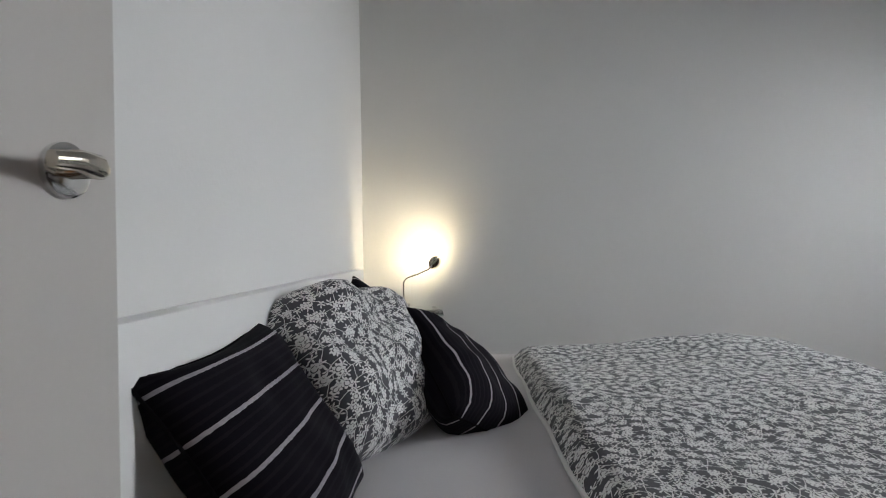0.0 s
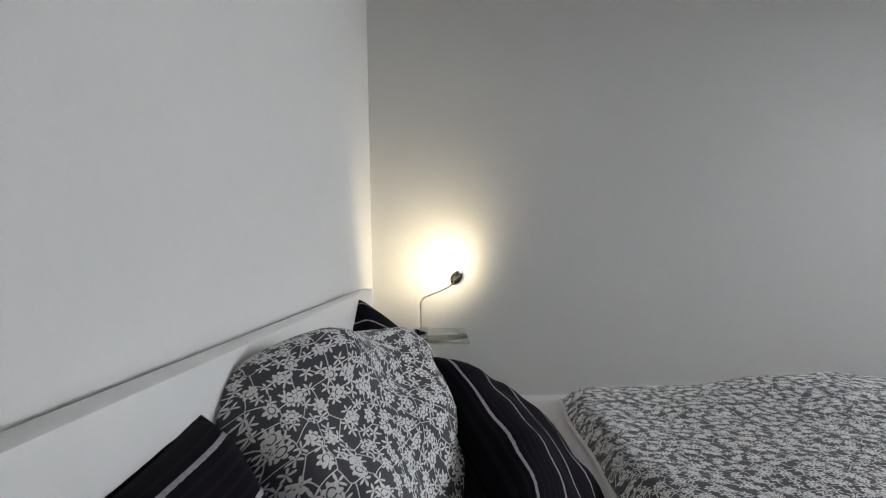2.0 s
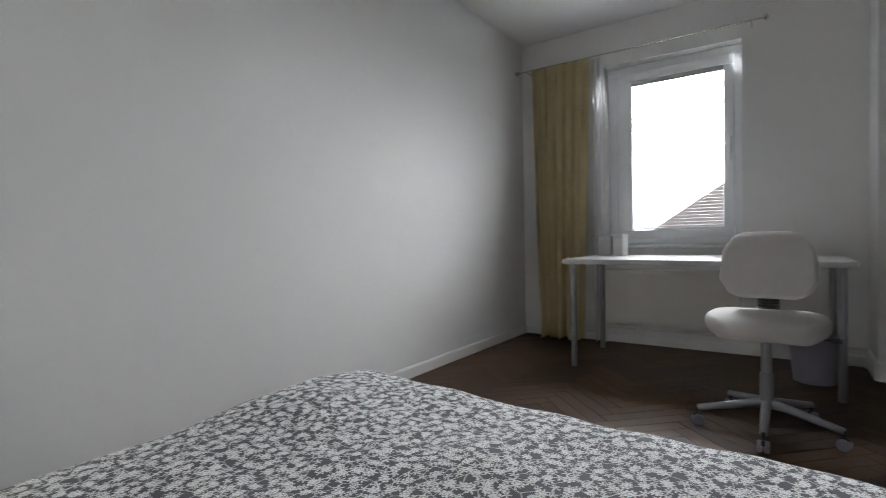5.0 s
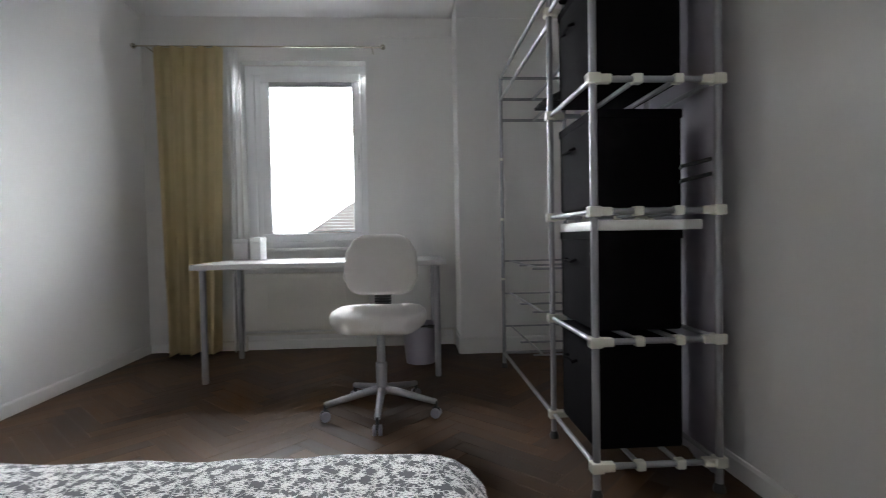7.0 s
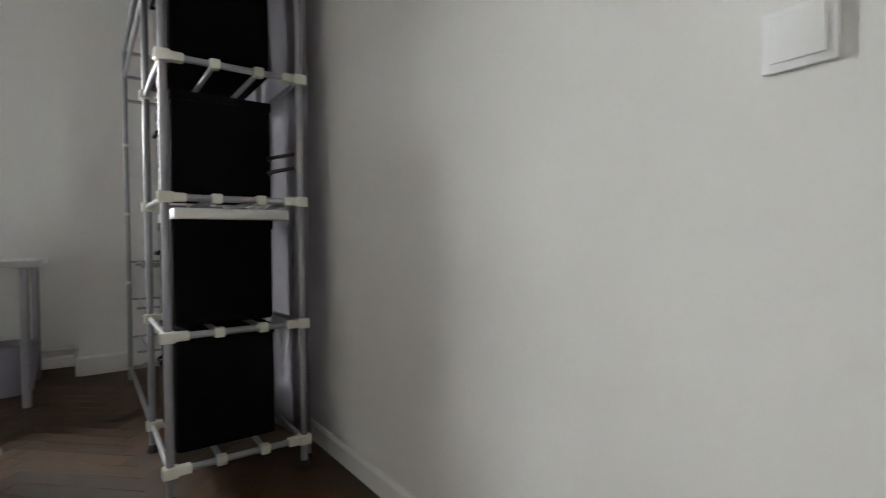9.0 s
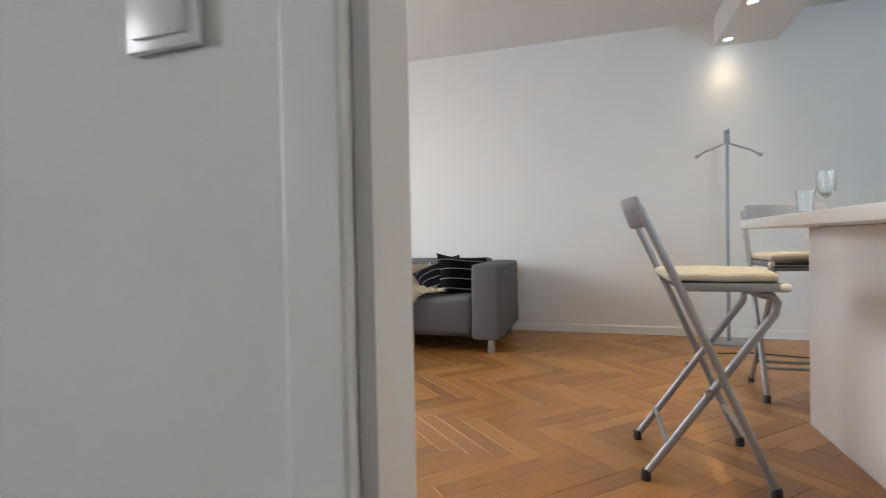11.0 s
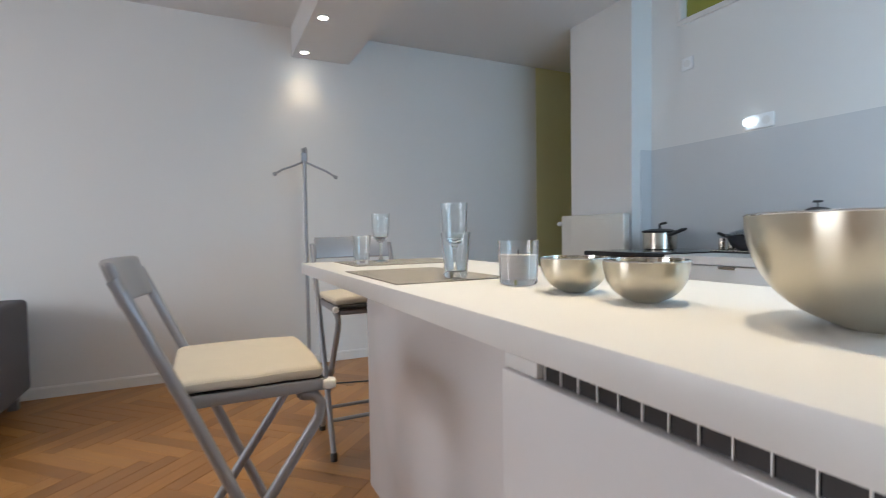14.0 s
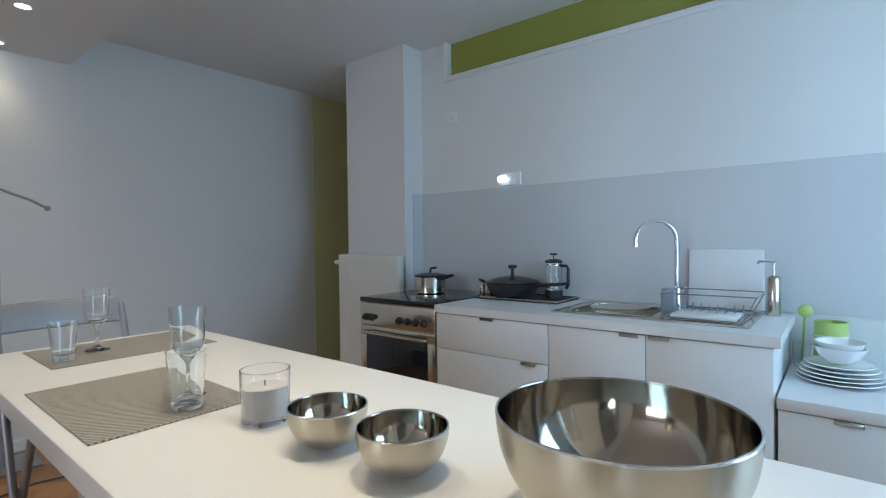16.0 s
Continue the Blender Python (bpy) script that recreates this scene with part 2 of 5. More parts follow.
slab("wall_kitchen", [(-2.95, -2.833, -3.2, TY0, 0, H), (-2.95, -2.833, TY0, TY1, 0, TZ0), (-2.95, -2.833, TY1, .6, 0, H)],
     WALL, "white painted kitchen wall with a high transom", "wall")
slab("wall_column", [(-2.95, -2.64, -3.83, -3.2, 0, H)], WALL, "white painted pillar beside the hallway", "wall")
slab("wall_hall_side", [(-4.6, -2.95, -3.83, -3.71, 0, H)], GREEN, "olive green painted hallway side wall", "wall")
# thin slab over the white wall; its olive is the hall's bounced light as colour
slab("wall_hall_bounce", [(-4.5, -2.95, -4.712, -4.705, .08, H)], mat("olive_bounce_tint", (.66, .64, .36), .85, tint=.05, scale=1.5, bump=.1, fine=90), "pale olive slab for green light bounced onto the hallway wall", "wall")
slab("wall_hall_end", [(-4.6, -4.5, -4.71, -3.83, 0, H)], GREEN, "olive green painted hallway end wall", "wall")
slab("wall_behind_transom", [(-3.75, -3.65, -3.71, .6, 0, H)], GREEN, "olive green wall hidden behind the opaque transom pane", "wall")
slab("wall_kitchen_window", [(-2.833, -2.4, .5, .6, 0, H), (-1.1, -.55, .5, .6, 0, H), (-2.4, -1.1, .5, .6, 0, .85), (-2.4, -1.1, .5, .6, 2.2, H)],
     WALL, "white painted kitchen end wall with a window opening", "wall")
slab("wall_kitchen_side", [(-.68, -.585, -.55, .6, 0, H)], WALL, "white painted wall beside the kitchen end", "wall")
slab("ceiling_beam", [(-1.05, -.59, -4.71, -.55, 2.455, H)], CEIL, "white boxed-in ceiling beam holding spotlights", "beam")


# ---- textile, leather and small-part materials ----
def floral_mat(name, ground, figure, scale):
    """Woven cotton printed with pale flowers, leaves and stems on grey."""
    m = bpy.data.materials.new(name)
    m.use_nodes = True
    nt = m.node_tree
    b = nt.nodes["Principled BSDF"]
    co = nt.nodes.new("ShaderNodeTexCoord")
    warp = nt.nodes.new("ShaderNodeTexNoise")
    warp.inputs["Scale"].default_value = 9
    nt.links.new(co.outputs["UV"], warp.inputs["Vector"])
    wv = nt.nodes.new("ShaderNodeVectorMath")
    wv.operation = "MULTIPLY_ADD"
    wv.inputs[1].default_value = (.035, .035, 0)
    nt.links.new(warp.outputs["Color"], wv.inputs[0])
    nt.links.new(co.outputs["UV"], wv.inputs[2])

    def cells(sc, rnd):
        v = nt.nodes.new("ShaderNodeTexVoronoi")
        v.voronoi_dimensions = "2D"
        v.inputs["Scale"].default_value, v.inputs["Randomness"].default_value = sc, rnd
        nt.links.new(wv.outputs[0], v.inputs["Vector"])
        d = nt.nodes.new("ShaderNodeVectorMath")
        d.operation = "SUBTRACT"
        nt.links.new(wv.outputs[0], d.inputs[0])
        nt.links.new(v.outputs["Position"], d.inputs[1])
        xyz = nt.nodes.new("ShaderNodeSeparateXYZ")
        nt.links.new(d.outputs[0], xyz.inputs[0])
        col = nt.nodes.new("ShaderNodeSeparateColor")
        nt.links.new(v.outputs["Color"], col.inputs[0])
        r = math_node(nt, "MULTIPLY", v.outputs["Distance"], 1.0)
        a = math_node(nt, "ARCTAN2", xyz.outputs[1], xyz.outputs[0])
        a = math_node(nt, "MULTIPLY_ADD", col.outputs[0], 6.283, a)
        return r, a, col

    def below(r, edge):
        return math_node(nt, "LESS_THAN", r, edge)

    # blossoms: ringed petals with a notch between them
    r, a, col = cells(scale, .75)
    petal = math_node(nt, "MULTIPLY_ADD", math_node(nt, "ABSOLUTE", math_node(nt, "COSINE", math_node(nt, "MULTIPLY", a, 3.5))), .14, .18)
    blossom = below(r, petal)
    ring = math_node(nt, "GREATER_THAN", math_node(nt, "ABSOLUTE", math_node(nt, "SUBTRACT", r, .14)), .022)
    blossom = math_node(nt, "MULTIPLY", blossom, ring)
    # leaf sprays: thin pointed lobes round a stem
    r2, a2, col2 = cells(scale * 1.7, .95)
    lobe = math_node(nt, "POWER", math_node(nt, "ABSOLUTE", math_node(nt, "COSINE", math_node(nt, "MULTIPLY", a2, 2.5))), 2.2)
    leaf = below(r2, math_node(nt, "MULTIPLY", lobe, .47))
    # stems: the borders between large cells
    ed = nt.nodes.new("ShaderNodeTexVoronoi")
    ed.voronoi_dimensions, ed.feature = "2D", "DISTANCE_TO_EDGE"
    ed.inputs["Scale"].default_value = scale * 1.15
    nt.links.new(wv.outputs[0], ed.inputs["Vector"])
    stem = below(ed.outputs["Distance"], .022)
    fig = math_node(nt, "MAXIMUM", blossom, math_node(nt, "MAXIMUM", leaf, stem))
    mix = nt.nodes.new("ShaderNodeMix")
    mix.data_type = "RGBA"
    mix.inputs["A"].default_value, mix.inputs["B"].default_value = (*ground, 1), (*figure, 1)
    nt.links.new(fig, mix.inputs["Factor"])
    weave = nt.nodes.new("ShaderNodeTexNoise")
    weave.inputs["Scale"].default_value = 420
    nt.links.new(co.outputs["UV"], weave.inputs["Vector"])
    tone = nt.nodes.new("ShaderNodeMix")
    tone.data_type, tone.blend_type = "RGBA", "MULTIPLY"
    tone.inputs["Factor"].default_value = .2
    nt.links.new(mix.outputs["Result"], tone.inputs["A"])
    nt.links.new(weave.outputs[0], tone.inputs["B"])
    nt.links.new(tone.outputs["Result"], b.inputs["Base Color"])
    b.inputs["Roughness"].default_value = .9
    b.inputs["Sheen Weight"].default_value = .15
    bp = nt.nodes.new("ShaderNodeBump")
    bp.inputs["Strength"].default_value, bp.inputs["Distance"].default_value = .2, .002
    nt.links.new(weave.outputs[0], bp.inputs["Height"])
    nt.links.new(bp.outputs[0], b.inputs["Normal"])
    return m


def stripe_mat(name, ground, line, pitch, width, axis=1):
    """Dark cotton with thin pale stripes."""
    m = bpy.data.materials.new(name)
    m.use_nodes = True
    nt = m.node_tree
    b = nt.nodes["Principled BSDF"]
    co = nt.nodes.new("ShaderNodeTexCoord")
    xyz = nt.nodes.new("ShaderNodeSeparateXYZ")
    nt.links.new(co.outputs["UV"], xyz.inputs[0])
    n = nt.nodes.new("ShaderNodeTexNoise")
    n.inputs["Scale"].default_value = 160
    nt.links.new(co.outputs["UV"], n.inputs["Vector"])
    p = math_node(nt, "MULTIPLY_ADD", n.outputs[0], .004, xyz.outputs[axis])
    f = math_node(nt, "FRACT", math_node(nt, "DIVIDE", p, pitch))
    s = math_node(nt, "LESS_THAN", f, width / pitch)
    f2 = math_node(nt, "FRACT", math_node(nt, "DIVIDE", p, pitch / 5))
    faint = math_node(nt, "MULTIPLY", math_node(nt, "LESS_THAN", f2, .3), .012)
    s = math_node(nt, "MAXIMUM", math_node(nt, "MULTIPLY", s, math_node(nt, "MULTIPLY_ADD", n.outputs[0], .6, .5)), faint)
    mix = nt.nodes.new("ShaderNodeMix")
    mix.data_type = "RGBA"
    mix.inputs["A"].default_value, mix.inputs["B"].default_value = (*ground, 1), (*line, 1)
    nt.links.new(s, mix.inputs["Factor"])
    nt.links.new(mix.outputs["Result"], b.inputs["Base Color"])
    b.inputs["Roughness"].default_value = .92
    b.inputs["Specular IOR Level"].default_value = .08
    bp = nt.nodes.new("ShaderNodeBump")
    bp.inputs["Strength"].default_value, bp.inputs["Distance"].default_value = .25, .002
    nt.links.new(n.outputs[0], bp.inputs["Height"])
    nt.links.new(bp.outputs[0], b.inputs["Normal"])
    return m


FLORAL = floral_mat("grey_floral_cotton", (.07, .07, .082), (.84, .84, .83), 26)
STRIPED = stripe_mat("black_striped_cotton", (.006, .005, .008), (.36, .34, .36), .085, .007)
SHEET = mat("pale_cotton_sheet", (.66, .64, .66), .9, tint=.03, scale=5, bump=.15, fine=260)
CURTAIN = mat("sand_curtain_cloth", (.74, .62, .37), .9, tint=.06, scale=9, bump=.15, fine=200)
SHEER = mat("white_sheer_cloth", (.8, .8, .8), .9, tint=.03, bump=.1)
BLACK_CLOTH = mat("black_box_fabric", (.0035, .003, .004), 1.0, tint=.15, bump=.15, spec=.05)
WHITE_CLOTH = mat("pale_cover_fabric", (.58, .56, .62), .85, tint=.04, scale=3, bump=.1)
CHAIR_CLOTH = mat("greige_chair_fabric", (.52, .50, .48), .95, tint=.06, scale=20, bump=.3, fine=320)
CONNECTOR = mat("ivory_plastic_clip", (.66, .66, .58), .45, tint=.03)
DESK_TOP = mat("grey_white_desk_laminate", (.46, .455, .455), .3, tint=.03)
GREY_CLOTH = mat("grey_sofa_cover", (.125, .125, .14), .95, tint=.08, scale=14, bump=.35, fine=280)
FLEECE = mat("cream_sheepskin_fleece", (.62, .54, .42), .95, tint=.15, scale=25, bump=.2)
LEATHER = mat("black_leatherette", (.012, .012, .015), .55, tint=.15, scale=12, bump=.3, fine=160, spec=.3)
CUSHION = mat("ecru_seat_pad_cotton", (.60, .55, .46), .9, tint=.05, scale=15, bump=.2, fine=240)
PAINT_GREY = mat("silver_grey_tube_paint", (.29, .295, .315), .36, metal=.35, tint=.05)
RADIATOR = mat("cream_radiator_enamel", (.72, .70, .64), .4, tint=.02)
WINDOW_PVC = mat("white_window_plastic", (.82, .83, .84), .35, tint=.015, bump=.01)
HOB = mat("black_hob_glass", (.012, .012, .014), .06, tint=.1, bump=0)
BLACK_PAN = mat("black_nonstick_coating", (.025, .025, .028), .35, tint=.1)
BIN = mat("smoky_violet_plastic", (.26, .25, .30), .35, tint=.05)


# ---- fittings of the rooms ----
def run(name, pts, h=.075, t=.014):
    """A baseboard along wall lines; each line is (x0, y0, x1, y1) with the room on its left."""
    bm = bmesh.new()
    for x0, y0, x1, y1 in pts:
        d = Vector((x1 - x0, y1 - y0, 0))
        u = d.normalized()
        n = Vector((-u.y, u.x, 0))
        a, b = Vector((x0, y0, 0)), Vector((x1, y1, 0))
        prof = ((0, 0), (t, 0), (t, h - .012), (t - .006, h), (0, h))
        s = [bm.verts.new(a + n * q + Vector((0, 0, z))) for q, z in prof]
        e = [bm.verts.new(b + n * q + Vector((0, 0, z))) for q, z in prof]
        for i in range(5):
            bm.faces.new((s[i], s[(i + 1) % 5], e[(i + 1) % 5], e[i]))
        bm.faces.new(s), bm.faces.new(e[::-1])
    return structure(name, bm, TRIM, "white lacquered baseboard along the wall", "baseboard")


run("baseboard_bedroom", [(4.70, 2.85, -.05, 2.85), (-.05, 2.85, -.15, .6), (.644, -.43, 4.34, -.43), (4.70, .38, 4.70, 2.85)])
run("baseboard_pier", [(4.34, -.43, 4.34, .38), (4.34, .38, 4.70, .38)], .12, .016)
run("baseboard_living", [(-3.4, -4.71, 4.32, -4.71), (4.32, -4.71, 4.32, -.55), (4.32, -.55, .62, -.55)])
bm = bmesh.new()
for y0, y1 in ((-.445, -.425), (-.555, -.535)):
    for x0, x1, z0, z1 in ((DX1 - .004, DX1 + .06, 0, DH + .06), (DX0 - .03, DX0 + .004, 0, DH + .06), (DX0 + .004, DX1 - .004, DH - .004, DH + .06)):
        rbox(bm, x0, x1, y0, y1, z0, z1, .006)
for x0, x1 in ((DX1 - .02, DX1 - .003), (DX0 + .003, DX0 + .02)):
    box(bm, x0, x1, -.535, -.445, 0, DH - .003)
structure("door_frame", bm, TRIM, "white lacquered door lining and architrave", "door frame")


def door_leaf():
    d = thing("door", pose(DX0 + .04, -.345, 0, 0, 0, 90 - 6.3), "plain warm grey interior door standing open into the bedroom", "door")
    bm = bmesh.new()
    rbox(bm, 0, 1.0, -.02, .02, .008, DH - .01, .004)
    leaf = part("door_leaf", bm, DOOR_PAINT, d)
    bm = bmesh.new()
    lathe(bm, [(.0, 0), (.027, 0), (.027, .006), (.022, .009), (0, .009)], 28)
    part("rosette", bm, CHROME, leaf, "chrome handle rosette", m=pose(.93, -.02, .915, 90))
    bm = bmesh.new()
    tube(bm, [(.93, -.025, .915), (.93, -.05, .915), (.927, -.058, .915), (.92, -.061, .916), (.90, -.062, .918), (.878, -.057, .916)], .01, 12, radii=[.009, .009, .011, .012, .010, .008])
    part("handle", bm, STEEL, leaf, "brushed steel lever handle")
    return d


door_leaf()


# ---- bedroom window, blind, curtain and the view ----
def ring(bm, x0, x1, y0, y1, z0, z1, w, r=.006):
    rbox(bm, x0, x1, y0, y1, z0, z0 + w, r)
    rbox(bm, x0, x1, y0, y1, z1 - w, z1, r)
    rbox(bm, x0, x1, y0, y0 + w, z0 + w, z1 - w, r)
    rbox(bm, x0, x1, y1 - w, y1, z0 + w, z1 - w, r)


win = tagged(new("window_1"), "white plastic casement window with an open blind", "window", kind="structure")
win.location = (4.80, 1.55, .85)
bm = bmesh.new()
ring(bm, .0, .07, -.455, .535, -.03, 1.475, .075)
rbox(bm, .0, .07, .395, .4595, .046, 1.399, .006)
part("window_frame", bm, WINDOW_PVC, win)
bm = bmesh.new()
ring(bm, -.025, .045, -.405, .405, .02, 1.405, .07)
part("sash", bm, WINDOW_PVC, win)
bm = bmesh.new()
box(bm, .005, .017, -.34, .34, .085, 1.34)
pane = part("pane", bm, GLASS, win, smooth=False)
pane.visible_shadow = False
bm = bmesh.new()
rbox(bm, -.055, -.025, -.39, -.37, .66, .78, .006)
tube(bm, [(-.04, -.38, .72), (-.065, -.38, .72), (-.072, -.38, .70), (-.072, -.38, .60)], .009, 10)
part("window_handle", bm, WINDOW_PVC, win)
bm = bmesh.new()
rbox(bm, -.15, -.002, -.458, .538, -.055, -.032, .004)
part("window_sill", bm, LACQUER, win)
bm = bmesh.new()
rbox(bm, -.022, .0, -.345, .345, 1.295, 1.335, .004)
part("blind_headrail", bm, mat("grey_blind_rail", (.45, .46, .46), .5), win)
bm = bmesh.new()
rbox(bm, -.02, .0, -.335, .335, .095, .108, .003)
part("blind_bottom_rail", bm, WINDOW_PVC, win)
bm = bmesh.new()
vs = [bm.verts.new((x, y, z)) for y in (-.335, .335) for x, z in ((-.011, -.001), (0, .0012), (.011, -.001))]
bm.faces.new((vs[0], vs[1], vs[4], vs[3])), bm.faces.new((vs[1], vs[2], vs[5], vs[4]))
bmesh.ops.solidify(bm, geom=bm.faces[:], thickness=.0006)
slat = part("slat", bm, WINDOW_PVC, win, m=pose(-.01, 0, .125))
for i in range(1, 46):
    s = new("slat", slat.data)
    s.parent = win
    s.location = (-.01, 0, .125 + i * .0257)


def curtain(name, x, y0, y1, z0, z1, waves, depth, material, label, seed, flare=.06):
    rng = random.Random(seed)
    ph = [rng.uniform(0, 6) for _ in range(4)]
    bm = bmesh.new()
    nu, nv = waves * 10, 14
    grid = []
    for j in range(nv + 1):
        v = j / nv
        row = []
        for i in range(nu + 1):
            u = i / nu
            y = y0 + (y1 - y0) * u + flare * (1 - v) * (u - .35)
            w = math.sin(u * waves * math.tau + ph[0] + .5 * math.sin(v * 3 + ph[1])) * depth * (1 - .55 * v)
            w += math.sin(u * waves * 2.3 * math.tau + ph[2]) * depth * .3 * (1 - v * .5)
            row.append(bm.verts.new((x + w, y, z0 + (z1 - z0) * v + (.012 * math.sin(u * 17 + ph[3]) if j == 0 else 0))))
        grid.append(row)
    for j in range(nv):
        for i in range(nu):
            bm.faces.new((grid[j][i], grid[j][i + 1], grid[j + 1][i + 1], grid[j + 1][i]))
    bmesh.ops.solidify(bm, geom=bm.faces[:], thickness=.002)
    return single(name, bm, material, label, "curtain", smooth="all")


def rod(name, p0, p1, label):
    r = thing(name, pose(*p0), label, "curtain rod")
    d = Vector(p1) - Vector(p0)
    bm = bmesh.new()
    tube(bm, [(0, 0, 0), d], .006, 10)
    part("rail", bm, STEEL, r)
    for s in (0, 1):
        q = d * s + d.normalized() * (.012 if s else -.012)
        bm = bmesh.new()
        bmesh.ops.create_uvsphere(bm, u_segments=14, v_segments=8, radius=.021)
        part("finial", bm, STEEL, r, m=Matrix.Translation(q))
    for s in (.04, .96):
        bm = bmesh.new()
        q = d * s
        tube(bm, [q, q + Vector((.14, 0, 0))], .006, 8)
        part("bracket", bm, STEEL, r)
    return r


rod("curtain_rod", (4.56, 2.82, 2.39), (4.56, .95, 2.39), "thin brushed steel curtain rod above the window")
curtain("curtain", 4.56, 2.70, 2.17, .012, 2.385, 5, .045, CURTAIN, "sand-coloured cloth curtain drawn beside the bedroom window", 3, .12)
curtain("sheer_curtain", 4.62, 2.17, 2.08, .012, 2.385, 2, .02, SHEER, "narrow white sheer curtain beside the window", 4, .0)

backdrop = glow_mat("bright_overcast_distance", (.95, .98, 1), 4.5)
bm = bmesh.new()
box(bm, 80, 80.5, -70, 75, -30, 60)
structure("backdrop", bm, backdrop, "bright overcast sky in the distance", "sky")
slab("ground", [(6, 82, -70, 75, -6.2, -6)], mat("street_asphalt", (.06, .06, .06), .9), "asphalt street far below the window", "ground")


def house():
    h = thing("neighbour_house", pose(20, .9, -5.7), "pale rendered house with a tiled hip roof outside", "house")
    bm = bmesh.new()
    box(bm, 0, 8, -6, 4.6, -.3, 6.2)
    part("wall", bm, mat("pale_render", (.7, .68, .62), .9), h, smooth=False)
    tile = mat("weathered_roof_tile", (.50, .42, .38), .8, tint=.2, scale=3)
    bm = bmesh.new()
    for j in range(17):
        for s in (0, 1):
            z0, z1 = 6.1 + j * .3, 6.1 + j * .3 + .32
            y0, y1 = 4.9 - j * .42, 4.9 - (j + 1) * .42
            x0 = -.3 + j * .12
            if s == 0:
                pts = [(x0, y0 - 11, z0), (x0, y0, z0), (x0 + .14, y1, z1), (x0 + .14, y0 - 11, z1)]
            else:
                pts = [(x0, y0, z0), (9, y0, z0), (9, y1, z1), (x0 + .14, y1, z1)]
            vs = [bm.verts.new(p) for p in pts]
            bm.faces.new(vs)
    bmesh.ops.solidify(bm, geom=bm.faces[:], thickness=.06)
    part("roof", bm, tile, h, "weathered clay tile roof", smooth=False)


house()


# ---- cushions and bed ----
def cushion_mesh(w, h, t, seed, pinch=.12, n=22, sag=.0, slump=.0):
    rng = random.Random(seed)
    off = Vector((rng.uniform(0, 9), rng.uniform(0, 9), rng.uniform(0, 9)))
    bm = bmesh.new()
    layer = bm.loops.layers.uv.new("UVMap")
    grids = []
    where = {}
    for side in (1, -1):
        g = []
        for j in range(n + 1):
            row = []
            for i in range(n + 1):
                u, v = i / n * 2 - 1, j / n * 2 - 1
                edge = max(abs(u), abs(v))
                if side < 0 and edge > .9999:
                    row.append(grids[0][j][i])
                    continue
                x = u * w / 2 * (1 - pinch * (1 - v * v) * abs(u) ** 3)
                y = v * h / 2 * (1 - pinch * (1 - u * u) * abs(v) ** 3)
                x, y = x * (1 - slump * u * u * v * v), y * (1 - slump * u * u * v * v)
                z = side * t / 2 * ((1 - u ** 4) * (1 - v ** 4)) ** .55
                p = Vector((x * 5, y * 5, side * 1.5)) + off
                z += noise.noise(p) * t * (.13 + slump * .35) * (1 - edge ** 6)
                z += noise.noise(p * 2.7) * t * (.05 + slump * .12) * (1 - edge ** 8)
                q = bm.verts.new((x, y, z - sag * u * u))
                where[q] = (u * w / 2, v * h / 2)
                row.append(q)
            g.append(row)
        grids.append(g)
    for side, g in zip((1, -1), grids):
        for j in range(n):
            for i in range(n):
                f = (g[j][i], g[j][i + 1], g[j + 1][i + 1], g[j + 1][i])
                face = bm.faces.new(f if side > 0 else f[::-1])
                for lp in face.loops:
                    lp[layer].uv = where[lp.vert]
    return bm


def axes(centre, u, v):
    """A pose whose x runs along u and whose y lies towards v."""
    u = Vector(u).normalized()
    n = u.cross(Vector(v)).normalized()
    v = n.cross(u)
    m = Matrix((u, v, n)).transposed().to_4x4()
    m.translation = centre
    return m


def cushion(name, w, h, t, material, m, label, seed, category="cushion", pinch=.12, sag=0.0, slump=0.0):
    c = thing(name, m, label, category)
    part("cover", cushion_mesh(w, h, t, seed, pinch, sag=sag, slump=slump), material, c, smooth="all")
    bm = bmesh.new()
    pts = []
    for k in range(41):
        a = k / 10
        s, f = int(a) % 4, a - int(a)
        u, v = ((-1 + 2 * f, -1), (1, -1 + 2 * f), (1 - 2 * f, 1), (-1, 1 - 2 * f))[s]
        k2 = 1 - slump * u * u * v * v
        pts.append((k2 * u * w / 2 * (1 - pinch * (1 - v * v) * abs(u) ** 3), k2 * v * h / 2 * (1 - pinch * (1 - u * u) * abs(v) ** 3), -sag * u * u))
    tube(bm, pts, .003, 6)
    part("seam", bm, material if material is FLORAL else BLACK_CLOTH, c)
    return c


bed = thing("bed", pose(-.125, .72, 0, 0, 0, -3), "white double bed with a plain panel headboard", "bed")
bm = bmesh.new()
rbox(bm, 0, .045, 0, 1.69, 0, .745, .004)
part("headboard", bm, LACQUER, bed, "white lacquered headboard")
for y0, y1 in ((.01, .04), (1.62, 1.65)):
    bm = bmesh.new()
    rbox(bm, .046, 1.93, y0, y1, .10, .28, .004)
    part("side_rail", bm, LACQUER, bed)
bm = bmesh.new()
rbox(bm, 1.90, 1.93, .04, 1.62, .06, .30, .004)
part("footboard", bm, LACQUER, bed)
bm = bmesh.new()
box(bm, .05, 1.90, .04, 1.62, .17, .205)
part("slatted_base", bm, OAK_FIELD, bed, smooth=False)
for x, y in ((1.86, .03), (1.86, 1.57), (1.0, .80)):
    bm = bmesh.new()
    rbox(bm, x - .02, x + .03, y, y + .06, 0, .17, .003)
    part("leg", bm, LACQUER, bed)
bm = bmesh.new()
rbox(bm, .05, 1.88, .045, 1.615, .207, .36, .035, 4)
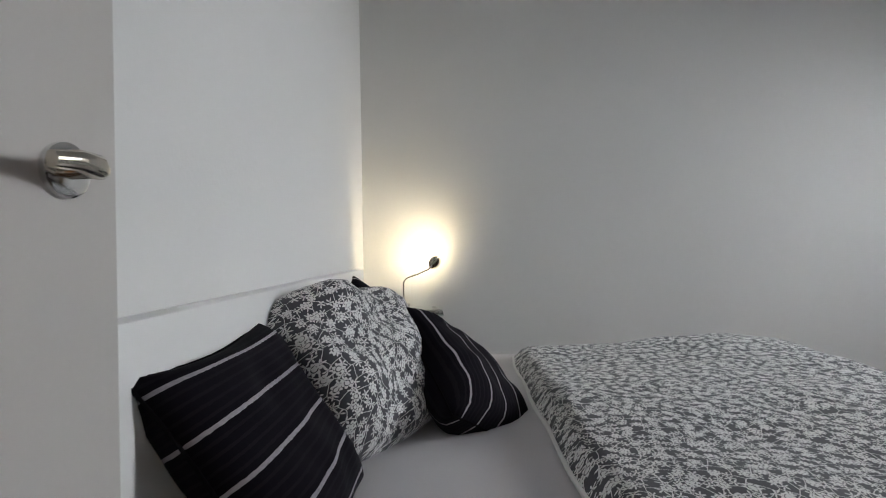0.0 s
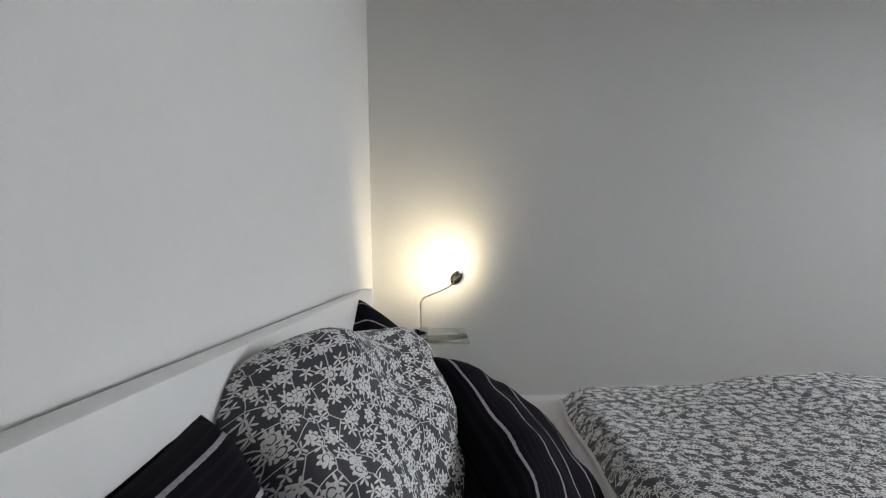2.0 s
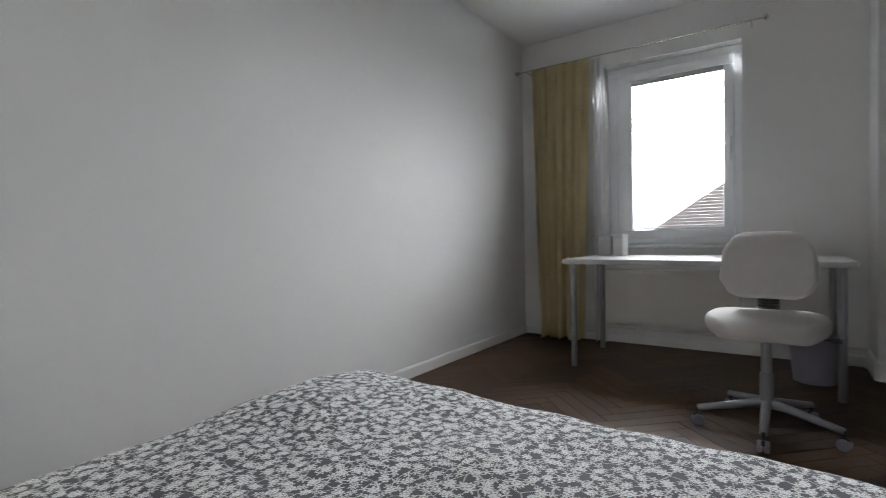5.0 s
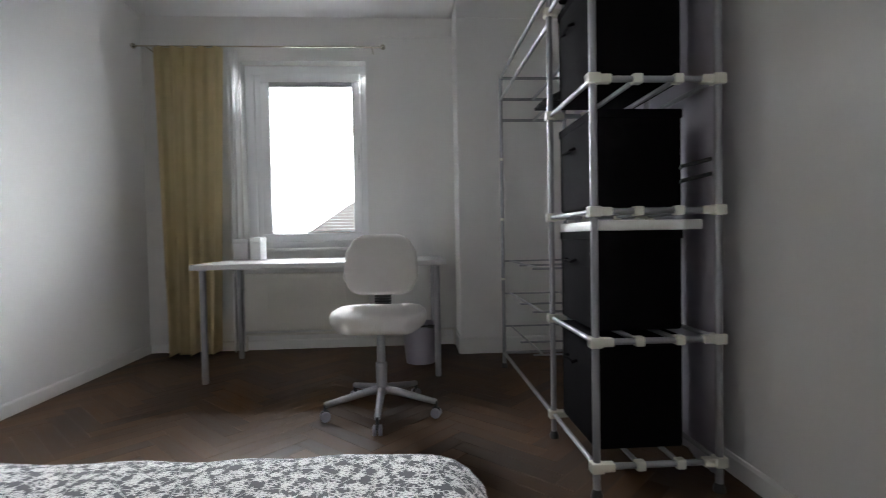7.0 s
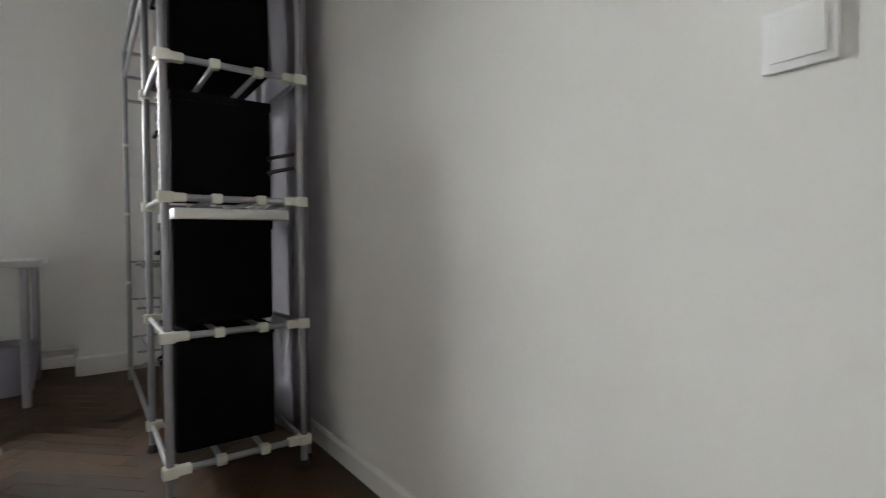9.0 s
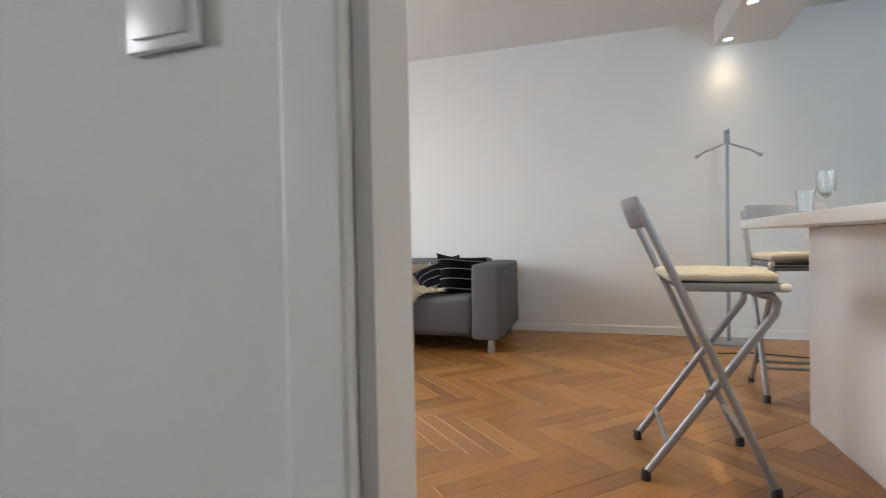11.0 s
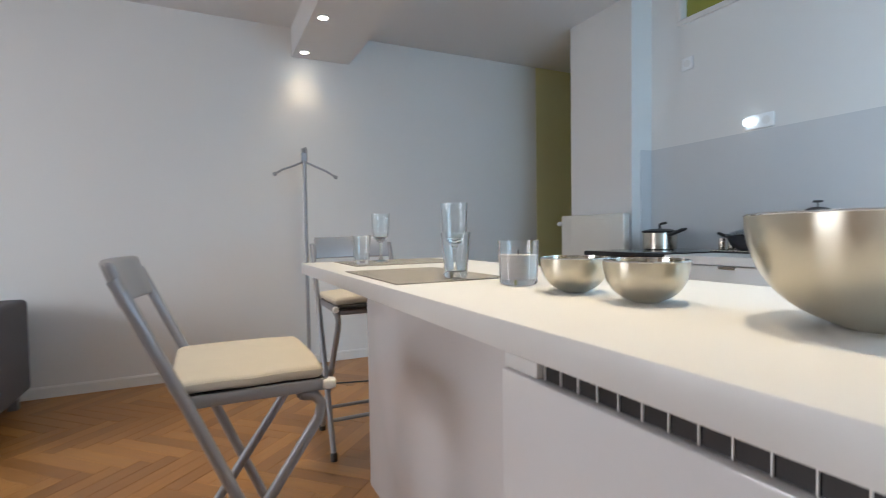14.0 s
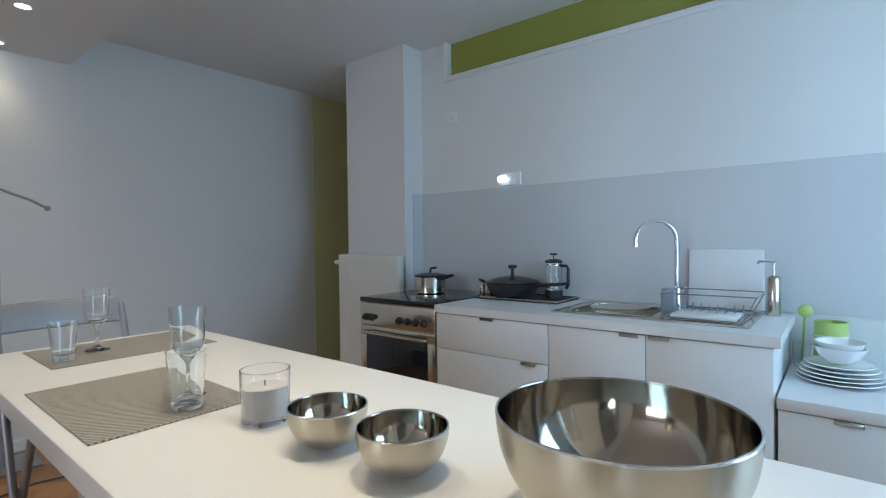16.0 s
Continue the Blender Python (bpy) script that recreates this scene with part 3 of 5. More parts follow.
single("mattress", bm, SHEET, "pale lilac sheet-covered mattress on the bed", "mattress", m=pose(-.125, .72, 0, 0, 0, -3))


def duvet():
    bm = bmesh.new()
    layer = bm.loops.layers.uv.new("UVMap")
    nx, ny = 44, 50
    g, where = [], {}
    for j in range(ny + 1):
        row = []
        for i in range(nx + 1):
            u, v = i / nx, j / ny
            x, y = .705 + u * 1.225, -.04 + v * 1.55
            x += .02 * noise.noise(Vector((y * 3, 5, 0)))
            y += .015 * noise.noise(Vector((x * 3, 9, 0)))
            ex = min(1, u / .035, 1)
            ef = min(1, (1 - u) / .12)
            ey = min(1, v / .07, (1 - v) / .05)
            z = .372 + .054 * (ex ** .5)
            z += .016 * noise.noise(Vector((x * 2.1, y * 2.1, 1))) + .012 * noise.noise(Vector((x * 6, y * 6, 4)))
            z += .042 * math.exp(-((x - 1.54) / .28) ** 2 - ((y - 1.38) / .28) ** 2)
            z = max(z, .374)
            z -= (.12 * (1 - ef) ** 2.0) + .06 * (1 - ey) ** 2.5
            if x < 1.88 and y > .05:
                z = max(z, .366)
            q = bm.verts.new((x, y, z))
            where[q] = (x, y)
            row.append(q)
        g.append(row)
    for j in range(ny):
        for i in range(nx):
            bm.faces.new((g[j][i], g[j][i + 1], g[j + 1][i + 1], g[j + 1][i]))
    for f in bm.faces:
        for lp in f.loops:
            lp[layer].uv = where[lp.vert]
    return bm


quilt = thing("duvet", pose(-.125, .72, .002, 0, 0, -3), "grey duvet with a white floral print on the mattress", "duvet")
part("cover", duvet(), FLORAL, quilt, smooth="all")
bm = bmesh.new()
tube(bm, [(.703 + .02 * noise.noise(Vector(((-.04 + k / 40 * 1.55) * 3, 5, 0))), -.04 + k / 40 * 1.55, .370) for k in range(1, 40)], .006, 8)
part("hem", bm, FLORAL, quilt)

cushion("striped_cushion", .43, .42, .15, STRIPED, axes((.035, .955, .50), (.06, .99, .02), (-.52, .08, .82)),
        "black cotton cushion with thin white stripes leaning on the headboard", 1)
cushion("floral_pillow", .64, .50, .32, FLORAL, axes((.105, 1.42, .51), (.46, .88, -.06), (-.50, .35, .80)),
        "plump pillow in grey and white floral cotton", 2, "pillow", pinch=.06, slump=.24)
cushion("striped_cushion", .44, .44, .20, STRIPED, axes((.40, 1.53, .44), (.40, -.80, -.52), (-.62, -.45, .62)),
        "black cotton cushion with thin white stripes lying against the pillow", 5)
cushion("striped_cushion", .42, .42, .15, STRIPED, axes((.11, 2.10, .49), (.60, .48, -.62), (-.25, .62, .72)),
        "black cotton cushion with thin white stripes at the far headboard end", 6)


# ---- glass shelf and reading lamp ----
def bed_lamp():
    s = thing("glass_shelf", pose(.09, 2.49, .505), "clear glass bedside shelf on a steel bracket", "shelf")
    bm = bmesh.new()
    rbox(bm, 0, .295, 0, .358, 0, .008, .002)
    part("plate", bm, glass_mat("greenish_shelf_glass", (.85, .96, .92)), s)
    for x in (.05, .24):
        bm = bmesh.new()
        rbox(bm, x, x + .02, .25, .358, -.02, -.001, .003)
        part("bracket", bm, STEEL, s)
    lamp = thing("reading_lamp", pose(.185, 2.60, .514), "small chrome reading lamp with a lit gooseneck head", "lamp")
    bm = bmesh.new()
    rbox(bm, -.03, .03, -.025, .025, 0, .045, .004)
    part("base", bm, CHROME, lamp)
    bm = bmesh.new()
    pts = [(0, 0, .045), (0, 0, .11), (0, 0, .14)] + arc((.04, 0, .14), .04, 180, 100, 6) + [(.08, .01, .195), (.125, .02, .215), (.148, .025, .235)]
    tube(bm, pts, .004, 8)
    part("gooseneck", bm, CHROME, lamp)
    m = look((.163, .036, .250), (.03, .25, .36))
    bm = bmesh.new()
    lathe(bm, [(0, .010), (.016, .0095), (.030, .006), (.036, .001), (.036, -.006), (.033, -.006), (.031, -.001), (0, .002)], 28)
    part("head", bm, STEEL, lamp, "brushed steel lamp head", m=m)
    bm = bmesh.new()
    lathe(bm, [(0, -.0045), (.029, -.0045), (.029, -.003), (0, -.003)], 24)
    part("bulb", bm, glow_mat("warm_halogen", (1, .86, .58), 60), lamp, "lit warm bulb", m=m)


bed_lamp()
spot("reading_lamp_light", (.340, 2.645, .777), (.19, 2.85, .92), 4.2, (1, .82, .52), 172, 1.0, .02)


# ---- desk, swivel chair, bin, radiator ----
def desk():
    d = thing("desk", pose(3.72, .525, 0), "plain desk with a pale laminate top and grey tube legs", "desk")
    bm = bmesh.new()
    rbox(bm, 0, .75, 0, 1.575, .712, .746, .004)
    part("tabletop", bm, DESK_TOP, d, "pale laminate top")
    for x in (.05, .70):
        for y in (.06, 1.515):
            bm = bmesh.new()
            lathe(bm, [(0, 0), (.018, 0), (.02, .012), (.02, .705), (.032, .708), (.032, .712), (0, .712)], 18, (x, y, 0))
            part("leg", bm, PAINT_GREY, d)
    return d


desk()
for y, h, w, lab in ((1.99, .155, .10, "grey cardboard storage box standing on the desk"), (1.885, .165, .075, "white cardboard storage box standing on the desk")):
    b = thing("box", pose(4.40, y - w / 2, .746), lab, "box")
    bm = bmesh.new()
    rbox(bm, -.09, .06, 0, w, 0, h * .8, .003)
    part("body", bm, WALL if y < 1.9 else mat("grey_board", (.5, .49, .5), .8), b)
    bm = bmesh.new()
    rbox(bm, -.092, .062, -.002, w + .002, h * .8, h, .003)
    part("lid", bm, WALL if y < 1.9 else mat("grey_lid", (.55, .54, .55), .8), b)


def swivel_chair():
    c = thing("swivel_chair", pose(3.137, .905, 0, 0, 0, -1), "greige upholstered swivel chair with a chrome star base", "chair")
    bm = bmesh.new()
    t = bmesh.new()
    rbox(t, -.27, .16, -.235, .235, .455, .535, .036, 4)
    bmesh.ops.subdivide_edges(t, edges=[e for e in t.edges if abs(e.verts[0].co.x - e.verts[1].co.x) > .2], cuts=11)
    for v in t.verts:
        k = max(-1, min(1, (v.co.x + .055) / .215))
        v.co.y *= 1 - .42 * abs(k) ** 3.2 - .05 * max(0, k)
        v.co.z += -.02 * max(0, -k) ** 3 + .012 * (v.co.y / .225) ** 2
    merge(bm, t)
    part("seat", bm, CHAIR_CLOTH, c, smooth="all")
    bm = bmesh.new()
    t = bmesh.new()
    rbox(t, -.03, .03, -.205, .205, .59, .91, .028, 4)
    bmesh.ops.subdivide_edges(t, edges=t.edges[:], cuts=3, use_grid_fill=True)
    for v in t.verts:
        k = (v.co.z - .60) / .305
        q = abs(2 * k - 1)
        v.co.y *= 1 - .12 * k - .34 * max(0, q - .5) ** 2 / .25
        v.co.x += .13 + .05 * k + .10 * (v.co.y / .205) ** 2 * -.4
    merge(bm, t)
    part("backrest", bm, CHAIR_CLOTH, c, smooth="all")
    bm = bmesh.new()
    rbox(bm, -.10, .12, -.10, .10, .425, .456, .008)
    part("seat_plate", bm, BLACK_PLASTIC, c)
    bm = bmesh.new()
    for k in range(7):
        rbox(bm, .180, .212, -.045, .045, .50 + k * .014, .51 + k * .014, .003)
    rbox(bm, .192, .208, -.03, .03, .44, .72, .004)
    rbox(bm, .0, .208, -.03, .03, .432, .446, .003)
    part("back_bracket", bm, BLACK_PLASTIC, c)
    bm = bmesh.new()
    lathe(bm, [(0, .10), (.028, .10), (.028, .26), (.022, .265), (.022, .425), (0, .425)], 20)
    part("column", bm, PAINT_GREY, c)
    bm = bmesh.new()
    tube(bm, [(.02, -.08, .44), (-.02, -.24, .44)], .006, 8)
    tube(bm, [(-.02, -.24, .44), (-.022, -.27, .438)], .010, 8)
    part("lever", bm, BLACK_PLASTIC, c)
    for k in range(5):
        a = 180 + 72 * k
        leg = part("foot", bmesh.new(), PAINT_GREY, c, m=pose(0, 0, 0, 0, 0, a))
        bm = bmesh.new()
        tube(bm, [(.0, 0, .125), (.08, 0, .118), (.2, 0, .095), (.285, 0, .08)], .015, 10, radii=[.022, .019, .016, .014])
        bm.to_mesh(leg.data), bm.free()
        leg.data.shade_smooth()
        bm = bmesh.new()
        for y in (-.013, .013):
            lathe(bm, [(0, -.008), (.02, -.008), (.025, -.004), (.025, .004), (.02, .008), (0, .008)], 18, (0, 0, y))
        part("castor", bm, BIN, leg, "grey twin-wheel castor", m=pose(.285, 0, .025, 90))
        bm = bmesh.new()
        tube(bm, [(.285, 0, .04), (.285, 0, .085)], .008, 8)
        rbox(bm, .265, .305, -.008, .008, .03, .055, .006)
        part("stem", bm, BLACK_PLASTIC, leg)


swivel_chair()

bin_ = thing("waste_bin", pose(4.15, .69, 0), "smoky violet plastic waste bin under the desk", "bin")
bm = bmesh.new()
lathe(bm, [(0, 0), (.105, 0), (.135, .27), (.129, .27), (.10, .008), (0, .008)], 28)
part("body", bm, BIN, bin_)
bm = bmesh.new()
lathe(bm, [(.129, .262), (.141, .262), (.142, .276), (.13, .278), (.129, .262)], 28)
part("rim", bm, BIN, bin_)


def radiator(m, w, h, label, ribs):
    r = thing("radiator", m, label, "radiator")
    bm = bmesh.new()
    rbox(bm, 0, .06, 0, w, 0, h, .01, 3)
    part("body", bm, RADIATOR, r)
    bm = bmesh.new()
    for k in range(ribs):
        y = w * (k + .5) / ribs
        rbox(bm, -.003, .0, y - w / ribs * .32, y + w / ribs * .32, .03, h - .03, .0014, 1)
    part("front_panel", bm, RADIATOR, r)
    for k in range(24):
        y = w * (k + .5) / 24
        bm = bmesh.new()
        box(bm, .008, .052, y - .006, y + .006, h, h + .004)
        part("grille_bar", bm, RADIATOR, r, smooth=False)
    bm = bmesh.new()
    lathe(bm, [(0, 0), (.016, 0), (.019, .01), (.019, .06), (.015, .066), (0, .066)], 16)
    part("thermostat", bm, WINDOW_PVC, r, "white thermostat knob", m=pose(.03, w + .005, h - .06, -90))
    for y in (.08, w - .1):
        bm = bmesh.new()
        rbox(bm, .06, .078, y, y + .03, h * .3, h * .8, .003)
        part("bracket", bm, RADIATOR, r)
    return r


radiator(pose(4.622, 1.10, .16), .98, .46, "cream panel radiator fixed under the bedroom window", 1)
# pipe along the wall behind the desk
bm = bmesh.new()
tube(bm, [(4.66, .40, .13), (4.66, 2.08, .13)], .011, 10)
tube(bm, [(4.66, 1.2, .13), (4.66, 1.2, .17)], .009, 10)
tube(bm, [(4.66, .40, .13), (4.66, .40, .0)], .009, 10)
tube(bm, [(4.66, 2.08, .13), (4.66, 2.08, .0)], .009, 10)
single("heating_pipe", bm, RADIATOR, "cream painted heating pipe below the radiator", "pipe")


# ---- tube shelving with black fabric boxes and a hanging rail ----
def shelving():
    s = thing("tube_shelving", pose(2.252, -.30, 0), "silver tube shelving with ivory clips along the wall", "shelving unit")
    tiers = (.105, .528, .966, 1.404, 1.845, 2.28)
    D, W1, W2 = .43, .50, 1.66

    def bar(name, pts, r=.0125, lab=""):
        bm = bmesh.new()
        tube(bm, pts, r, 12)
        part(name, bm, PAINT_GREY, s, lab)

    for x in (0, W1):
        for y in (0, D):
            bar("post", [(x, y, .02), (x, y, 2.33)])
    for y in (0, D):
        bar("post", [(W2, y, .02), (W2, y, 1.95)])
    for x in (0, W1, W2):
        for y in (0, D):
            bm = bmesh.new()
            lathe(bm, [(0, 0), (.02, 0), (.02, .012), (.014, .03), (0, .03)], 14, (x, y, 0))
            part("foot_cap", bm, BLACK_PLASTIC, s)
    for z in tiers:
        for x in (0, W1):
            bar("cross_bar", [(x, 0, z), (x, D, z)], .011)
            for y in (0, D):
                bm = bmesh.new()
                rbox(bm, x - .02, x + .02, y - .022, y + .022, z - .018, z + .018, .005)
                rbox(bm, x - .016, x + .016, y - .06 if y else y - .022, y + .022 if y else y + .06, z - .014, z + .014, .004)
                part("clip", bm, CONNECTOR, s, "ivory plastic tube clip")
        for y in (0, .14, .28, D):
            bar("side_bar", [(0, y, z), (W1, y, z)], .009)
            if 0 < y < D:
                for x in (0, W1):
                    bm = bmesh.new()
                    rbox(bm, x - .016, x + .016, y - .016, y + .016, z - .016, z + .016, .004)
                    part("clip", bm, CONNECTOR, s, "ivory plastic tube clip")
    for z in (.10, 1.80, 1.94):
        for y in (0, D) if z != 1.80 else (0, .21, D):
            bar("long_bar", [(W1, y, z), (W2, y, z)], .010)
        bar("cross_bar", [(W2, 0, z), (W2, D, z)], .010)
    for z in (1.40, 1.0, .6):
        for y in (0, D):
            bm = bmesh.new()
            lathe(bm, [(.0126, -.008), (.016, -.008), (.016, .008), (.0126, .008)], 14, (W2, y, z))
            part("sleeve", bm, CONNECTOR, s, "ivory plastic sleeve")
    bar("hanging_rail", [(W1, .21, 1.66), (W2, .21, 1.66)], .010)
    bar("rail_support", [(W2, 0, 1.66), (W2, D, 1.66)], .010)
    for z in (.28, .50, .72):
        for y in (.05, D - .05):
            bar("basket_bar", [(W1 + .35, y, z), (W2, y, z)], .006)
        for x in (W1 + .35, W1 + .65, W2):
            bar("basket_bar", [(x, .0, z), (x, D, z)], .006)
    return s


shelving()


def fabric_box(z, h, label):
    b = thing("storage_box", pose(2.34, -.225, z), label, "storage box", "boxes in the shelving")
    bm = bmesh.new()
    rbox(bm, 0, .38, 0, .325, 0, h, .012, 3)
    part("body", bm, BLACK_CLOTH, b)
    bm = bmesh.new()
    for x0, x1, y0, y1 in ((-.002, .382, -.002, .004), (-.002, .382, .321, .327), (-.002, .004, .004, .321), (.376, .382, .004, .321)):
        rbox(bm, x0, x1, y0, y1, h - .03, h + .002, .002, 1)
    part("hem", bm, BLACK_CLOTH, b)
    bm = bmesh.new()
    tube(bm, [(.18, .327, h * .7), (.18, .345, h * .68), (.28, .345, h * .68), (.28, .327, h * .7)], .006, 8)
    part("handle", bm, BLACK_CLOTH, b)


for z, h in ((.120, .40), (.545, .355), (.982, .345), (1.420, .40), (1.862, .40)):
    fabric_box(z, h, "black fabric storage box on the tube shelving")
single("white_board", (lambda bm: (rbox(bm, 2.29, 2.73, -.27, .10, .902, .937, .004), bm)[1])(bmesh.new()), LACQUER, "thin white board lying under the shelving tier", "board")
c = thing("garment_cover", pose(2.30, -.345, .02), "pale grey fabric cover hanging behind the shelving", "cover")
bm = bmesh.new()
rows = []
for j in range(9):
    rows.append([bm.verts.new((i / 30 * 1.5, .012 * math.sin(i * .9) + .006 * math.sin(i * 2.3 + j), j / 8 * 2.28)) for i in range(31)])
for j in range(8):
    for i in range(30):
        bm.faces.new((rows[j][i], rows[j][i + 1], rows[j + 1][i + 1], rows[j + 1][i]))
bmesh.ops.solidify(bm, geom=bm.faces[:], thickness=.003)
part("cloth", bm, WHITE_CLOTH, c, smooth="all")
bm = bmesh.new()
tube(bm, [(0, -.008, 2.29), (1.5, -.008, 2.29)], .006, 8)
part("hem_rod", bm, PAINT_GREY, c)
for z in (1.09, 1.14):
    single("strap", (lambda bm: (tube(bm, [(2.262, -.285, z), (2.30, -.20, z - .02), (2.34, -.22, z - .02)], .007, 8), bm)[1])(bmesh.new()), BLACK_PLASTIC, "black plastic strap on the shelving post", "strap")


def hanger(x, a, label):
    h = thing("clothes_hanger", pose(x, -.09, 1.66, 0, 0, a), label, "hanger", "hangers on the rail")
    bm = bmesh.new()
    tube(bm, arc((0, 0, .0), .018, -40, 180, 10, "yz") + [(0, -.018, -.02), (0, 0, -.05)], .002, 6)
    part("hook", bm, STEEL, h, "steel hook")
    bm = bmesh.new()
    tube(bm, [(0, -.19, -.13), (0, -.1, -.085), (0, 0, -.05), (0, .1, -.085), (0, .19, -.13)], .008, 8)
    tube(bm, [(0, -.19, -.13), (0, .19, -.13)], .006, 8)
    part("bow", bm, BLACK_PLASTIC, h)


for k in range(5):
    hanger(2.98 + k * .035, 4 * math.sin(k * 3), "black plastic clothes hanger on the hanging rail")

plate = thing("light_switch", pose(.76, -.43, 1.037), "flat white double light switch beside the door", "switch")
bm = bmesh.new()
rbox(bm, -.043, .043, .001, .010, .0, .083, .003)
part("frame", bm, WINDOW_PVC, plate)
bm = bmesh.new()
rbox(bm, -.031, .031, .010, .014, .011, .072, .002)
part("rocker", bm, WINDOW_PVC, plate)
# thin cable clipped along the window wall
bm = bmesh.new()
tube(bm, [(4.695, 1.0, 2.52), (4.695, .39, 2.53), (4.336, .375, 2.53), (4.336, -.42, 2.52)], .004, 6)
single("wall_cable", bm, TRIM, "thin white cable running along the wall", "cable")


# ---- living room: sofa, throw, pouf, lamps ----
def sofa():
    s = thing("sofa", pose(1.075, -4.58, 0), "compact grey fabric two-seat sofa against the wall", "sofa")

    def soft(name, b, r, lab=""):
        bm = bmesh.new()
        t = bmesh.new()
        rbox(t, *b, r, 4)
        for v in t.verts:
            v.co += Vector((noise.noise(v.co * 4), noise.noise(v.co * 4 + Vector((7, 0, 0))), noise.noise(v.co * 4 + Vector((0, 7, 0))))) * .006
        merge(bm, t)
        part(name, bm, GREY_CLOTH, s, lab, smooth="all")

    soft("arm", (0, .22, 0, .92, .10, .675), .03)
    soft("arm", (1.76, 1.98, 0, .92, .10, .675), .03)
    soft("back", (.225, 1.755, 0, .22, .11, .70), .04)
    soft("base", (.225, 1.755, .225, .87, .11, .20), .02)
    bm = bmesh.new()
    t = bmesh.new()
    rbox(t, .223, 1.757, .20, .925, .125, .425, .045, 4)
    bmesh.ops.subdivide_edges(t, edges=t.edges[:], cuts=5, use_grid_fill=True)
    for v in t.verts:
        v.co.z += .015 * noise.noise(v.co * 5) + .01 * noise.noise(v.co * 13)
        v.co.y += .012 * noise.noise(v.co * 6 + Vector((3, 3, 3)))
    merge(bm, t)
    part("seat", bm, GREY_CLOTH, s, smooth="all")
    for x in (.05, 1.88):
        for y in (.04, .84):
            bm = bmesh.new()
            rbox(bm, x, x + .05, y, y + .05, 0, .115, .004)
            part("leg", bm, PAINT_GREY, s, "grey painted leg")


sofa()
cushion("striped_cushion", .46, .46, .16, STRIPED, axes((2.62, -4.13, .56), (.85, .25, -.35), (.28, -.5, .75)),
        "black striped cushion leaning in the sofa corner", 21)
cushion("striped_cushion", .46, .46, .16, STRIPED, axes((1.66, -4.14, .51), (.85, .35, -.35), (.20, -.65, .65)),
        "black striped cushion leaning beside the sheepskin", 22)
cushion("striped_cushion", .46, .46, .16, STRIPED, axes((1.46, -4.05, .515), (.80, .55, .10), (-.45, -.55, .55)),
        "black striped cushion leaning on the sofa arm", 23)


def sheepskin():
    t = thing("sheepskin", pose(2.12, -4.05, .44), "long-haired cream sheepskin thrown over the sofa seat", "throw")
    rng = random.Random(5)

    def surf(u, v):
        """u across, v from the backrest (0) down over the seat's front (1)."""
        wide = .20 + .34 * math.sin(min(1, v * 1.25) * 2.2) - .42 * max(0, v - .62)
        x = (u - .5) * 2 * max(.05, wide) - .30 * (1 - v) ** 1.4 + .16 * v
        s = v * 1.05
        if s < .22:
            y, z = -.27 + s * .3, .20 - s * .88
        elif s < .72:
            y, z = -.20 + (s - .22) * 1.22, .012
        else:
            y, z = .41 + min(.03, (s - .72) * .2), .012 - (s - .72) * .95
        z += .012 * noise.noise(Vector((x * 6, y * 6, 2)))
        return Vector((x, y, max(z, -.33)))

    bm = bmesh.new()
    n = 24
    g = [[bm.verts.new(surf(i / n, j / n)) for i in range(n + 1)] for j in range(n + 1)]
    for j in range(n):
        for i in range(n):
            bm.faces.new((g[j][i], g[j][i + 1], g[j + 1][i + 1], g[j + 1][i]))
    bmesh.ops.solidify(bm, geom=bm.faces[:], thickness=.012)
    part("hide", bm, FLEECE, t, smooth="all")
    verts, faces = [], []
    for k in range(5200):
        u, v = rng.random(), rng.random()
        p = surf(u, v)
        e = .01
        nrm = (surf(min(1, u + e), v) - surf(max(0, u - e), v)).cross(surf(u, min(1, v + e)) - surf(u, max(0, v - e)))
        if nrm.length < 1e-7:
            continue
        nrm.normalize()
        if nrm.z < -.2 or (abs(nrm.z) < .3 and nrm.y < 0):
            nrm = -nrm
        curl = noise.noise_vector(p * 9) * .9 + Vector((rng.gauss(0, .35), rng.gauss(0, .35), rng.gauss(0, .2) - .25))
        d = (nrm + curl).normalized()
        if d.dot(nrm) < .15:
            d = (d + nrm * .5).normalized()
        ln = rng.uniform(.025, .05)
        side = d.cross(Vector((rng.gauss(0, 1), rng.gauss(0, 1), rng.gauss(0, 1)))).normalized() * rng.uniform(.004, .008)
        mid = p + d * ln * .6 + curl * .006
        tip = p + d * ln + Vector((0, 0, -.012)) + curl * .012
        b = len(verts)
        verts += [p - side, p + side, mid + side * .8, mid - side * .8, tip]
        faces += [(b, b + 1, b + 2, b + 3), (b + 3, b + 2, b + 4)]
    me = bpy.data.meshes.new("fleece")
    me.from_pydata([tuple(q) for q in verts], [], faces)
    me.materials.append(FLEECE)
    f = new("fleece", me)
    f.parent = t
    tagged(f, "shaggy cream wool locks", kind="stuff")


sheepskin()

pouf = thing("pouf", pose(2.45, -3.28, 0), "round black leatherette pouf standing before the sofa", "pouf")
bm = bmesh.new()
lathe(bm, [(0, .004), (.185, .004), (.218, .02), (.232, .06), (.238, .22), (.232, .38), (.215, .42), (.175, .445), (.09, .455), (0, .457)], 40)
part("body", bm, LEATHER, pouf)
for z in (.06, .395):
    bm = bmesh.new()
    tube(bm, [(.235 * math.cos(k * math.tau / 40), .235 * math.sin(k * math.tau / 40), z) for k in range(41)], .004, 6)
    part("piping", bm, LEATHER, pouf)


